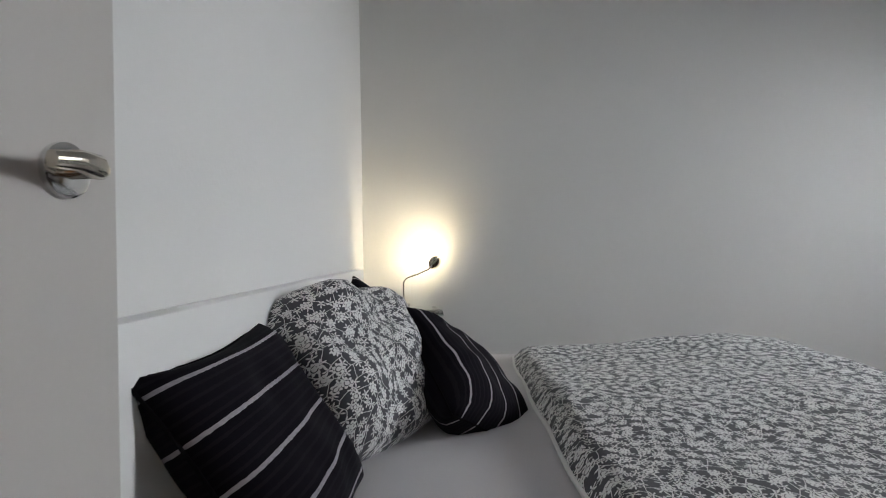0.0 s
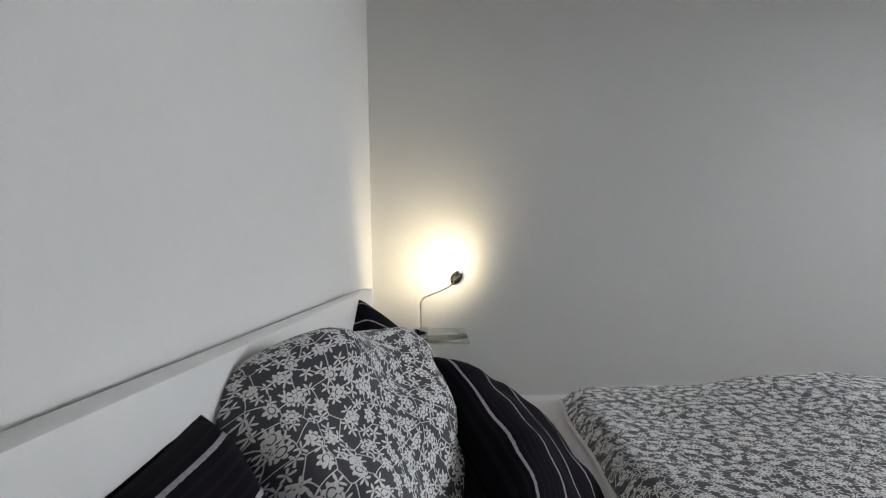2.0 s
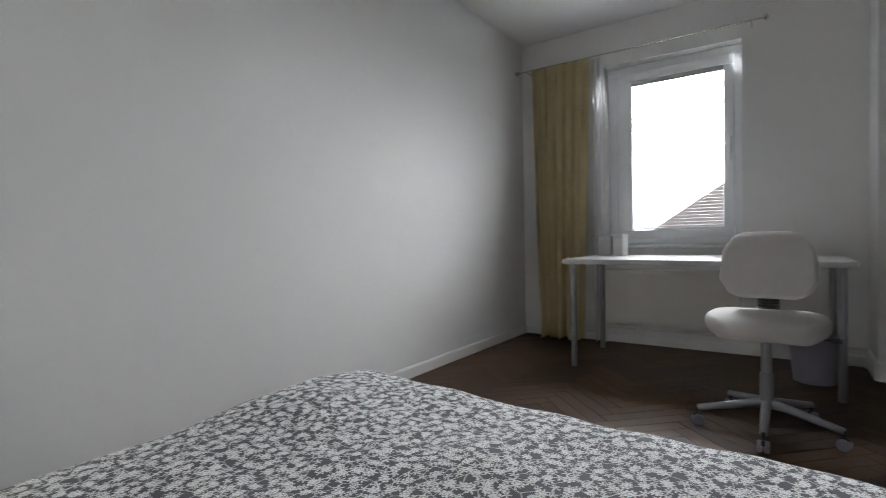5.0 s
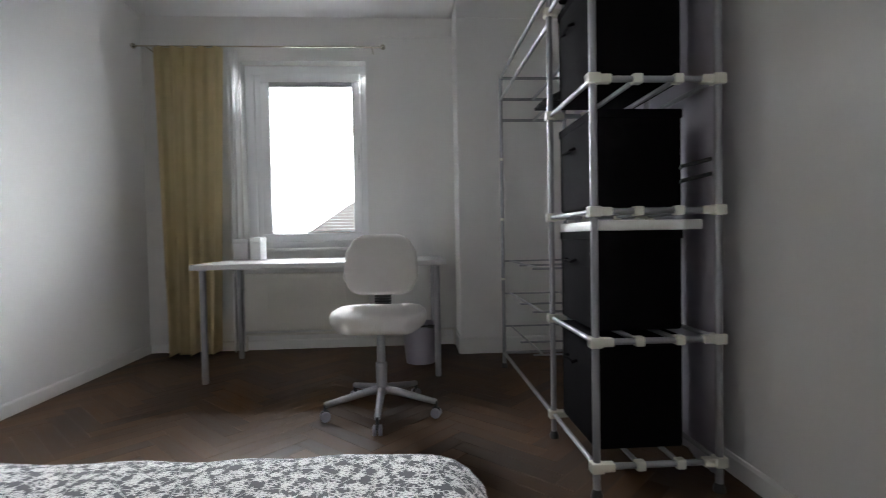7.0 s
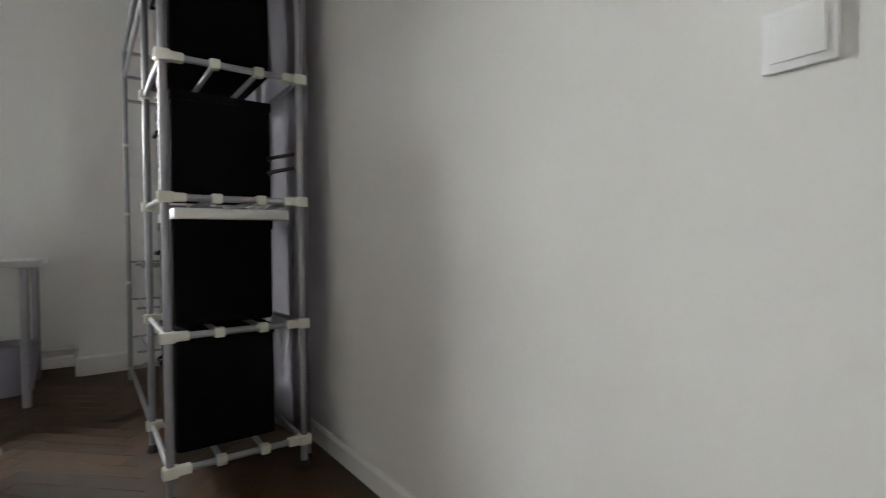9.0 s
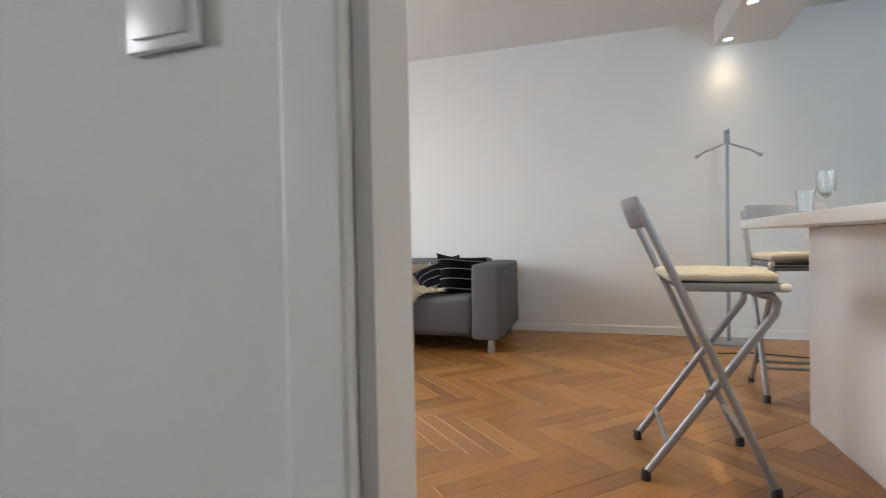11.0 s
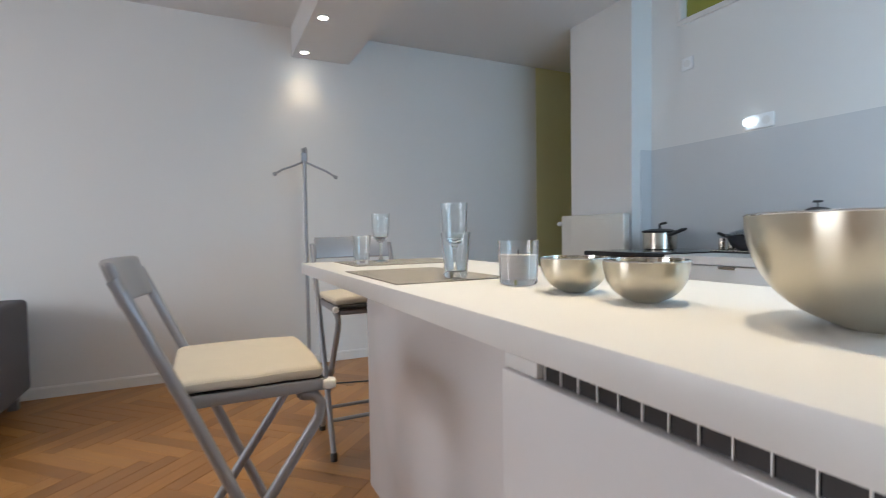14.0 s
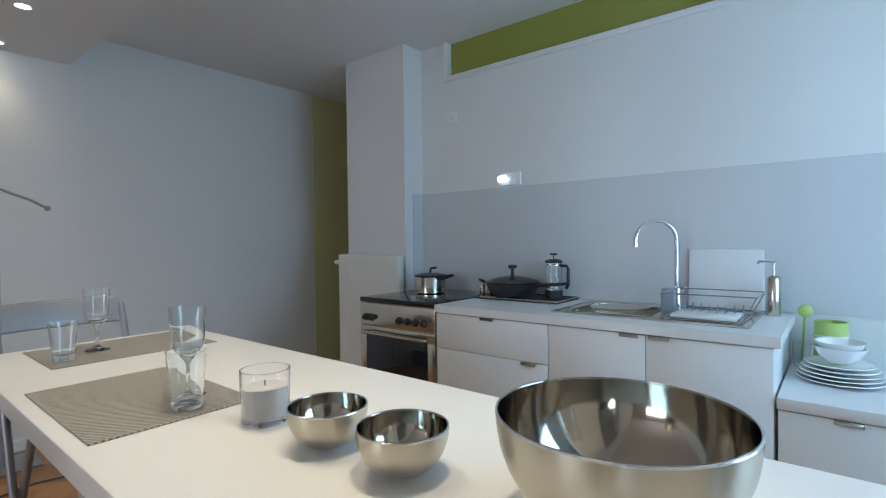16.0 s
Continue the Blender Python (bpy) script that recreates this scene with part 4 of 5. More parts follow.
def pendant():
    p = thing("pendant_lamp", pose(2.18, -2.92, H), "drum pendant lamp with a translucent banded shade", "lamp")
    bm = bmesh.new()
    lathe(bm, [(0, 0), (.05, 0), (.05, -.02), (.01, -.03), (0, -.03)], 20)
    part("canopy", bm, TRIM, p)
    bm = bmesh.new()
    tube(bm, [(0, 0, -.03), (0, 0, -.34)], .004, 8)
    part("cord", bm, TRIM, p)
    shade = bpy.data.materials.new("banded_shade_glass")
    shade.use_nodes = True
    nt = shade.node_tree
    b = nt.nodes["Principled BSDF"]
    co = nt.nodes.new("ShaderNodeTexCoord")
    w = nt.nodes.new("ShaderNodeTexWave")
    w.bands_direction = "Z"
    w.inputs["Scale"].default_value, w.inputs["Distortion"].default_value = 22, 1.5
    nt.links.new(co.outputs["Object"], w.inputs["Vector"])
    rp = nt.nodes.new("ShaderNodeValToRGB")
    rp.color_ramp.elements[0].color, rp.color_ramp.elements[1].color = (.62, .58, .47, 1), (.86, .84, .76, 1)
    nt.links.new(w.outputs[0], rp.inputs[0])
    nt.links.new(rp.outputs[0], b.inputs["Base Color"])
    b.inputs["Transmission Weight"].default_value, b.inputs["Roughness"].default_value, b.inputs["IOR"].default_value = .75, .35, 1.1
    bm = bmesh.new()
    lathe(bm, [(.20, -.34), (.25, -.36), (.272, -.42), (.272, -.52), (.25, -.59), (.19, -.625), (.186, -.62), (.245, -.585), (.266, -.52), (.266, -.42), (.246, -.366), (.20, -.345)], 48)
    part("shade", bm, shade, p, "banded translucent drum shade")
    bm = bmesh.new()
    for a in range(3):
        tube(bm, [(0, 0, -.34), (.2 * math.cos(a * 2.094), .2 * math.sin(a * 2.094), -.345)], .003, 6)
    part("spider", bm, CHROME, p)
    bm = bmesh.new()
    lathe(bm, [(0, -.36), (.03, -.38), (.045, -.43), (.045, -.52), (.03, -.56), (0, -.57)], 20)
    part("bulb", bm, glow_mat("warm_pendant_bulb", (1, .85, .6), 9), p, "lit warm bulb")


pendant()


def floor_lamp():
    f = thing("floor_lamp", pose(3.66, -3.98, 0), "slim white floor lamp with a curved lit head", "lamp")
    bm = bmesh.new()
    lathe(bm, [(0, 0), (.11, 0), (.11, .01), (.02, .022), (0, .022)], 28)
    part("base", bm, TRIM, f)
    bm = bmesh.new()
    tube(bm, [(0, 0, .02), (0, 0, 1.08)], .016, 12)
    part("pole", bm, TRIM, f)
    bm = bmesh.new()
    tube(bm, [(0, 0, 1.08), (0, 0, 1.11)] + arc((-.05, 0, 1.11), .05, 0, 80, 6) + [(-.10, 0, 1.155)], .012, 10)
    part("head", bm, TRIM, f)
    bm = bmesh.new()
    tube(bm, [(.0, .0, 1.05), (.06, .06, 1.08)], .01, 8)
    part("side_arm", bm, TRIM, f)
    bm = bmesh.new()
    bmesh.ops.create_uvsphere(bm, u_segments=16, v_segments=10, radius=.04)
    part("bulb", bm, glow_mat("warm_lamp_bulb", (1, .88, .62), 14), f, "lit warm globe bulb", m=pose(.1, .09, 1.1))


floor_lamp()
tb = thing("side_table", pose(3.80, -4.50, 0), "small pale wooden side table beside the sofa", "table")
bm = bmesh.new()
rbox(bm, 0, .42, 0, .55, .475, .50, .004)
part("tabletop", bm, CUSHION, tb)
for x in (.03, .39):
    for y in (.03, .52):
        bm = bmesh.new()
        tube(bm, [(x, y, 0), (x, y, .475)], .018, 10)
        part("leg", bm, CUSHION, tb)
rod("curtain_rod", (4.20, -4.64, 2.42), (4.20, -1.5, 2.42), "thin brushed steel curtain rod in the living room")
curtain("curtain", 4.20, -4.60, -4.05, .012, 2.41, 5, .045, CURTAIN, "sand-coloured cloth curtain beside the living room window", 9, .08)
lw = tagged(new("window_2"), "white plastic living room window", "window", kind="structure")
lw.location = (4.46, -2.7, .8)
bm = bmesh.new()
ring(bm, 0, .035, -1, 1, 0, 1.5, .07)
rbox(bm, 0, .035, -.04, .04, .07, 1.43, .005)
part("window_frame", bm, WINDOW_PVC, lw)


# ---- folding counter chairs ----
def folding_chair():
    c = thing("folding_chair", pose(.02, -2.09, 0) @ Matrix.Diagonal((1, 1, 1.035, 1)), "silver folding counter chair with an ecru seat pad", "chair", "chairs at the island")
    r = .0135
    for y in (-.215, .215):
        bm = bmesh.new()
        tube(bm, [(.215, y, .93), (.20, y, .90), (.155, y, .80), (.09, y, .66), (-.19, y, .02)], r, 12)
        part("back_leg", bm, PAINT_GREY, c)
        bm = bmesh.new()
        yy = y * .86
        tube(bm, [(-.155, yy, .638), (-.190, yy, .630), (-.205, yy, .61), (-.198, yy, .575), (.20, yy, .02)], r, 12)
        part("front_leg", bm, PAINT_GREY, c)
        for x, q in ((-.19, y), (.20, yy)):
            bm = bmesh.new()
            lathe(bm, [(0, 0), (.017, 0), (.017, .03), (.0136, .036), (0, .036)], 14, (x, q, 0))
            part("foot_cap", bm, BLACK_PLASTIC, c, "black rubber foot")
        bm = bmesh.new()
        lathe(bm, [(0, -.012), (.008, -.012), (.008, .012), (0, .012)], 12)
        part("pivot", bm, STEEL, c, "steel pivot bolt", m=pose(.005, y * .93, .318, 90))
    bm = bmesh.new()
    tube(bm, [(-.160, -.185, .638), (-.160, .185, .638)], r, 12)
    part("seat_bar", bm, PAINT_GREY, c)
    for x, z, w in ((-.13, .155, .215), (.13, .13, .185)):
        bm = bmesh.new()
        tube(bm, [(x, -w, z), (x, w, z)], .009, 10)
        part("foot_rest", bm, PAINT_GREY, c)
    bm = bmesh.new()
    t = bmesh.new()
    rbox(t, .203, .223, -.205, .205, .86, .965, .009, 3)
    bmesh.ops.subdivide_edges(t, edges=[e for e in t.edges if abs((e.verts[0].co - e.verts[1].co).y) > .2], cuts=8)
    for v in t.verts:
        v.co.x += .035 * (1 - (v.co.y / .205) ** 2) + (v.co.z - .91) * .35 - .01
    merge(bm, t)
    part("backrest", bm, PAINT_GREY, c)
    bm = bmesh.new()
    rbox(bm, -.215, .10, -.20, .20, .655, .675, .008, 3)
    part("seat", bm, BLACK_PLASTIC, c, "dark slatted seat board")
    for y in (-.206, .196):
        bm = bmesh.new()
        rbox(bm, -.222, .10, y, y + .010, .645, .673, .004)
        part("seat_rail", bm, PAINT_GREY, c)
    bm = bmesh.new()
    lathe(bm, [(0, -.02), (.012, -.018), (.015, 0), (.012, .012), (0, .014)], 14)
    part("end_knob", bm, TRIM, c, "white plastic end knob", m=pose(-.225, .2, .659, 0, -90))
    bm = bmesh.new()
    t = bmesh.new()
    rbox(t, -.21, .125, -.205, .205, .676, .712, .016, 4)
    bmesh.ops.subdivide_edges(t, edges=t.edges[:], cuts=3, use_grid_fill=True)
    for v in t.verts:
        v.co.z += .006 * noise.noise(v.co * 9) - (.006 if v.co.z > .700 and abs(v.co.y) > .17 else 0)
    merge(bm, t)
    part("seat_pad", bm, CUSHION, c, "ecru cotton seat pad", smooth="all")
    return c


fc = folding_chair()
tagged(copy_thing(fc, pose(-.66, -3.11, 0, 0, 0, -90) @ Matrix.Diagonal((1, 1, 1.035, 1))), "silver folding counter chair at the island's end")


def coat_stand():
    c = thing("coat_stand", pose(-.625, -4.47, 0), "grey steel clothes valet with a hanger top", "coat stand")
    bm = bmesh.new()
    rbox(bm, -.16, .16, -.14, .14, 0, .012, .003)
    part("base_plate", bm, PAINT_GREY, c)
    bm = bmesh.new()
    tube(bm, [(0, 0, .012), (0, 0, 1.60)], .013, 14)
    part("pole", bm, PAINT_GREY, c)
    bm = bmesh.new()
    tube(bm, [(.215, .0, 1.50), (.16, 0, 1.535), (.08, 0, 1.565), (0, 0, 1.60), (-.08, 0, 1.565), (-.16, 0, 1.535), (-.235, 0, 1.49)], .008, 10)
    part("hanger_arms", bm, PAINT_GREY, c)
    for x, z in ((.215, 1.50), (-.235, 1.49)):
        bm = bmesh.new()
        bmesh.ops.create_uvsphere(bm, u_segments=12, v_segments=8, radius=.016)
        part("arm_end", bm, PAINT_GREY, c, m=pose(x, 0, z))
    bm = bmesh.new()
    rbox(bm, -.022, .022, -.012, .012, 1.60, 1.70, .008, 3)
    tube(bm, [(0, .01, 1.67), (0, .05, 1.675), (0, .055, 1.70)], .007, 8)
    part("top_hook", bm, PAINT_GREY, c)


coat_stand()
bm = bmesh.new()
tube(bm, [(-.45, -4.02, .006), (-.7, -4.08, .006), (-1.0, -4.0, .006), (-1.4, -4.1, .006), (-1.9, -4.55, .006)], .005, 8)
single("floor_cable", bm, BLACK_PLASTIC, "black power cable lying on the parquet", "cable")


# ---- recessed spotlights in the beam ----
for y, watts in (((-4.575, 6.5), (-3.91, 18), (-3.24, 19), (-2.56, 33), (-1.86, 42), (-1.16, 48))):
    s = thing("spotlight", pose(-.665, y, 2.455), "round recessed ceiling spotlight switched on", "spotlight", "spotlights in the beam")
    bm = bmesh.new()
    lathe(bm, [(.030, 0), (.042, 0), (.042, -.004), (.036, -.006), (.030, -.003), (.030, 0)], 28)
    part("ring", bm, TRIM, s)
    bm = bmesh.new()
    lathe(bm, [(0, -.002), (.030, -.002), (.030, -.0005), (0, -.0005)], 24)
    part("lens", bm, glow_mat("halogen_spot_lens", (1, .93, .8), 22), s, "glowing lens")
    spot("spotlight_light", (-.665, y, 2.443), (-.665, y - .02, 0), watts, (1, .82, .56), 108, .95, .05)


# ---- island ----
def island():
    i = thing("kitchen_island", pose(-.53, -2.635, 0), "white lacquered island cabinet with a knee space", "island")
    bm = bmesh.new()
    rbox(bm, -.40, 0, 0, 1.375, 0, .884, .002)
    part("end_panel", bm, GLOSSY, i, "glossy white side panel")
    bm = bmesh.new()
    rbox(bm, -.40, .200, 1.382, 2.05, .06, .845, .002)
    rbox(bm, -.40, .180, 1.382, 2.05, .847, .884, .002)
    rbox(bm, .182, .226, 1.382, 1.455, .864, .884, .002)
    part("cabinet_body", bm, LACQUER, i)
    bm = bmesh.new()
    rbox(bm, -.38, .16, 1.39, 2.05, 0, .058, .002)
    part("plinth", bm, LACQUER, i)
    bm = bmesh.new()
    rbox(bm, .202, .230, 1.380, 2.05, .06, .862, .003)
    part("drawer_front", bm, GLOSSY, i, "large white drawer front")
    # solid black block fills the open slot in place of its shade
    g = bmesh.new()
    box(g, .181, .218, 1.457, 2.05, .864, .8835)
    part("slot_shade_block", g, BLACK_PLASTIC, i, "black block for the shade in the slot under the worktop", smooth=False)
    for k in range(20):
        bm = bmesh.new()
        box(bm, .2182, .2205, 1.462 + k * .030, 1.4637 + k * .030, .864, .8835)
        part("divider", bm, TRIM, i, smooth=False)


island()
bm = bmesh.new()
rbox(bm, -.957, -.298, -2.80, -.565, .886, .93, .004)
single("island_worktop", bm, LACQUER, "thick white laminate worktop on the island", "worktop")


def weave_mat():
    m = bpy.data.materials.new("woven_grey_vinyl")
    m.use_nodes = True
    nt = m.node_tree
    b = nt.nodes["Principled BSDF"]
    co = nt.nodes.new("ShaderNodeTexCoord")
    ws = []
    for d, sc in (("DIAGONAL", 58), ("X", 60)):
        w = nt.nodes.new("ShaderNodeTexWave")
        w.bands_direction = d
        w.inputs["Scale"].default_value = sc
        nt.links.new(co.outputs["Object"], w.inputs["Vector"])
        ws.append(w)
    rp = nt.nodes.new("ShaderNodeValToRGB")
    rp.color_ramp.elements[0].position, rp.color_ramp.elements[0].color = .35, (.07, .066, .06, 1)
    rp.color_ramp.elements[1].position, rp.color_ramp.elements[1].color = .62, (.46, .43, .38, 1)
    nt.links.new(ws[0].outputs[0], rp.inputs[0])
    nt.links.new(rp.outputs[0], b.inputs["Base Color"])
    b.inputs["Roughness"].default_value = .55
    bp = nt.nodes.new("ShaderNodeBump")
    bp.inputs["Strength"].default_value, bp.inputs["Distance"].default_value = .5, .001
    nt.links.new(ws[0].outputs[0], bp.inputs["Height"])
    nt.links.new(bp.outputs[0], b.inputs["Normal"])
    return m


WEAVE = weave_mat()
for x0, x1, y0, y1 in ((-.632, -.328, -2.19, -1.738), (-.875, -.425, -2.745, -2.415)):
    bm = bmesh.new()
    rbox(bm, (x0 - x1) / 2, (x1 - x0) / 2, (y0 - y1) / 2, (y1 - y0) / 2, 0, .003, .001, 1)
    single("placemat", bm, WEAVE, "woven grey vinyl placemat lying on the island", "placemat", "placemats", m=pose((x0 + x1) / 2, (y0 + y1) / 2, .9303))

AQUA = glass_mat("aqua_tinted_glass", (.965, .992, .993))


def tumbler(x, y, z=.934, r=.038, h=.115):
    bm = bmesh.new()
    lathe(bm, [(0, 0), (r * .72, 0), (r * .76, .006), (r, h), (r - .0025, h), (r * .70, .018), (0, .014)], 36)
    return single("tumbler", bm, AQUA, "thick-bottomed clear glass tumbler on the island", "glass", "drinking glasses", m=pose(x, y, z))


def goblet(x, y, z=.934):
    g = thing("wine_glass", pose(x, y, z), "clear wine glass with a short stem on the island", "glass", "drinking glasses")
    bm = bmesh.new()
    lathe(bm, [(0, 0), (.034, 0), (.034, .0025), (.01, .008), (.0045, .02), (.0045, .07), (.012, .082), (0, .083)], 32)
    part("stem", bm, AQUA, g)
    bm = bmesh.new()
    lathe(bm, [(0, .0832), (.014, .0835), (.028, .098), (.034, .125), (.036, .195), (.0345, .195), (.032, .126), (.026, .101), (0, .090)], 36)
    part("bowl", bm, AQUA, g)


tumbler(-.514, -1.80)
goblet(-.55, -1.875)
tumbler(-.475, -2.51, .9335, .036, .11)
goblet(-.58, -2.59)

candle = thing("candle_glass", pose(-.576, -1.61, .9305), "pale candle in a clear glass on the island", "candle")
bm = bmesh.new()
lathe(bm, [(0, 0), (.040, 0), (.043, .005), (.046, .098), (.043, .098), (.040, .012), (0, .012)], 36)
part("jar", bm, GLASS, candle, "clear glass jar")
bm = bmesh.new()
lathe(bm, [(0, .0125), (.0392, .0125), (.0412, .066), (.036, .068), (0, .067)], 32)
part("wax", bm, mat("grey_white_wax", (.62, .61, .60), .5), candle, "grey-white wax")
bm = bmesh.new()
tube(bm, [(0, 0, .067), (.001, 0, .078)], .0012, 6)
part("wick", bm, BLACK_PLASTIC, candle)


BOWL_STEEL = mat("spun_stainless_steel", (.56, .525, .44), .30, metal=1, tint=.04, scale=3, bump=0, fine=300)
BOWL_INSIDE = mat("polished_bowl_steel", (.50, .47, .40), .09, metal=1, tint=.04, scale=3, bump=0, fine=300)
for spun, amount in ((BOWL_STEEL, .85), (BOWL_INSIDE, .6)):
    nodes = spun.node_tree.nodes
    shader = nodes["Principled BSDF"]
    shader.inputs["Anisotropic"].default_value, shader.inputs["Anisotropic Rotation"].default_value = amount, .25
    turned = nodes.new("ShaderNodeTangent")
    turned.direction_type, turned.axis = "RADIAL", "Z"
    spun.node_tree.links.new(turned.outputs[0], shader.inputs["Tangent"])


def bowl(x, y, r, h, label):
    b = thing("bowl", pose(x, y, .9305), label, "bowl", "steel bowls on the island")
    prof = [(0, 0), (r * .30, 0)]
    for k in range(1, 15):
        a = radians(20 + 70 * k / 14)
        prof.append((r * math.sin(a) ** .8, h * (1 - math.cos(a)) / 1.0 if k < 14 else h))
    bm = bmesh.new()
    lathe(bm, prof, 56)
    part("body", bm, BOWL_STEEL, b)
    bm = bmesh.new()
    lathe(bm, [(q - .003, z + .002) for q, z in prof[::-1] if q > r * .31] + [(r * .28, .006), (0, .005)], 56)
    part("inside", bm, BOWL_INSIDE, b, "polished steel inside")
    bm = bmesh.new()
    tube(bm, [((r - .0015) * math.cos(k * math.tau / 56), (r - .0015) * math.sin(k * math.tau / 56), h) for k in range(57)], .0018, 8)
    part("rim", bm, CHROME, b, "polished rim")


bowl(-.578, -1.425, .066, .066, "small brushed steel bowl on the island")
bowl(-.584, -1.26, .068, .068, "small brushed steel bowl beside its twin")
bowl(-.640, -.967, .142, .134, "large brushed steel mixing bowl on the island")
vase = thing("glass_vase", pose(-.63, -.68, .9305), "tall clear glass cylinder vase on the island", "vase")
bm = bmesh.new()
lathe(bm, [(0, 0), (.046, 0), (.048, .006), (.054, .335), (.0515, .335), (.0455, .02), (0, .018)], 40)
part("body", bm, GLASS, vase)
bm = bmesh.new()
lathe(bm, [(0, .0185), (.044, .0185), (.047, .12), (0, .12)], 32)
part("filling", bm, mat("white_pebble_filling", (.75, .75, .74), .7, tint=.1, scale=60, bump=.4), vase, "white filling")


# ---- kitchen run ----
def cooker():
    c = thing("cooker", pose(-2.15, -3.14, 0), "freestanding steel cooker with a black glass hob", "cooker")
    bm = bmesh.new()
    rbox(bm, -.66, -.022, 0, .62, .03, .888, .004)
    part("body", bm, METAL_GREY, c)
    bm = bmesh.new()
    rbox(bm, -.68, .0, -.003, .623, .889, .918, .004)
    part("hob", bm, HOB, c, "black glass hob")
    for x, y, r in ((-.20, .16, .09), (-.20, .45, .07), (-.48, .16, .07), (-.48, .45, .09)):
        bm = bmesh.new()
        lathe(bm, [(r - .002, 0), (r, 0), (r, .0006), (r - .002, .0006), (r - .002, 0)], 40, (x, y, .9184))
        part("heating_zone", bm, mat("hob_marking", (.25, .25, .25), .3), c)
    bm = bmesh.new()
    rbox(bm, -.021, .0, .002, .618, .748, .884, .003)
    panel = part("control_panel", bm, STEEL, c, "steel control panel")
    for y in (.055, .11, .345, .41, .475, .54):
        bm = bmesh.new()
        lathe(bm, [(0, .022), (.014, .022), (.017, .018), (.018, 0), (.023, 0), (.023, -.001), (0, -.001)], 20)
        part("knob", bm, BLACK_PLASTIC, panel, "black control knob", m=pose(.002, y, .795, 0, 90))
    bm = bmesh.new()
    ring_box(bm, -.021, .0, .002, .618, .20, .742, .055)
    door = part("oven_door", bm, STEEL, c, "steel oven door")
    bm = bmesh.new()
    rbox(bm, -.018, -.004, .058, .562, .256, .686, .003)
    part("door_glass", bm, HOB, door, "dark oven glass")
    bm = bmesh.new()
    tube(bm, [(.0, .05, .705), (.035, .05, .705), (.04, .06, .705), (.04, .56, .705), (.035, .57, .705), (0, .57, .705)], .010, 10)
    part("door_handle", bm, STEEL, door, "steel bar handle")
    bm = bmesh.new()
    rbox(bm, -.021, .0, .002, .618, .03, .194, .003)
    part("drawer", bm, METAL_GREY, c)


def ring_box(bm, x0, x1, y0, y1, z0, z1, w):
    ring(bm, x0, x1, y0, y1, z0, z1, w, .003)


cooker()


def pull(bm, y):
    rbox(bm, .0, .012, y - .04, y + .04, -.004, .0, .001, 1)
    rbox(bm, .010, .012, y - .04, y + .04, -.014, -.004, .0008, 1)


def base_unit(y0, y1, fronts, label):
    u = thing("base_cabinet", pose(-2.17, y0, 0), label, "cabinet", "kitchen base cabinets")
    w = y1 - y0
    bm = bmesh.new()
    rbox(bm, -.64, 0, .001, w - .001, .08, .868, .002)
    part("body", bm, LACQUER, u)
    bm = bmesh.new()
    box(bm, -.60, -.05, .002, w - .002, 0, .079)
    part("plinth", bm, LACQUER, u, smooth=False)
    for z0, z1, name, py in fronts:
        bm = bmesh.new()
        rbox(bm, .001, .019, .0015, w - .0015, z0, z1, .002)
        f = part(name, bm, LACQUER, u)
        bm = bmesh.new()
        pull(bm, 0)
        part("handle", bm, STEEL, f, "slim steel edge pull", m=pose(.019, w * py, z1 + .001))


base_unit(-2.51, -1.83, ((.677, .866, "drawer_front", .5), (.38, .674, "drawer_front", .85), (.085, .377, "drawer_front", .5)), "white kitchen cabinet with three drawers")
base_unit(-1.83, -1.39, ((.085, .866, "door", .85),), "white kitchen cabinet under the sink")
base_unit(-1.39, -.95, ((.085, .866, "door", .12),), "white kitchen cabinet beside the lower counter")
SY0, SY1, SX0, SX1 = -1.86, -1.05, -2.74, -2.27
bm = bmesh.new()
xs, ys = (-2.831, SX0, SX1, -2.142), (-2.515, SY0, SY1, -.93)
lv = {(i, j, k): bm.verts.new((xs[i], ys[j], z)) for i in range(4) for j in range(4) for k, z in enumerate((.872, .912))}
for i in range(3):
    for j in range(3):
        if (i, j) == (1, 1):
            continue
        for k in (0, 1):
            bm.faces.new([lv[q] for q in ((i, j, k), (i + 1, j, k), (i + 1, j + 1, k), (i, j + 1, k))])
rims = [[(0, 0), (1, 0), (2, 0), (3, 0), (3, 1), (3, 2), (3, 3), (2, 3), (1, 3), (0, 3), (0, 2), (0, 1)], [(1, 1), (2, 1), (2, 2), (1, 2)]]
for rim in rims:
    for p, q in zip(rim, rim[1:] + rim[:1]):
        bm.faces.new([lv[(*p, 0)], lv[(*q, 0)], lv[(*q, 1)], lv[(*p, 1)]])
single("kitchen_worktop", bm, LACQUER, "white laminate kitchen worktop with a sink cut-out", "worktop", smooth=False)


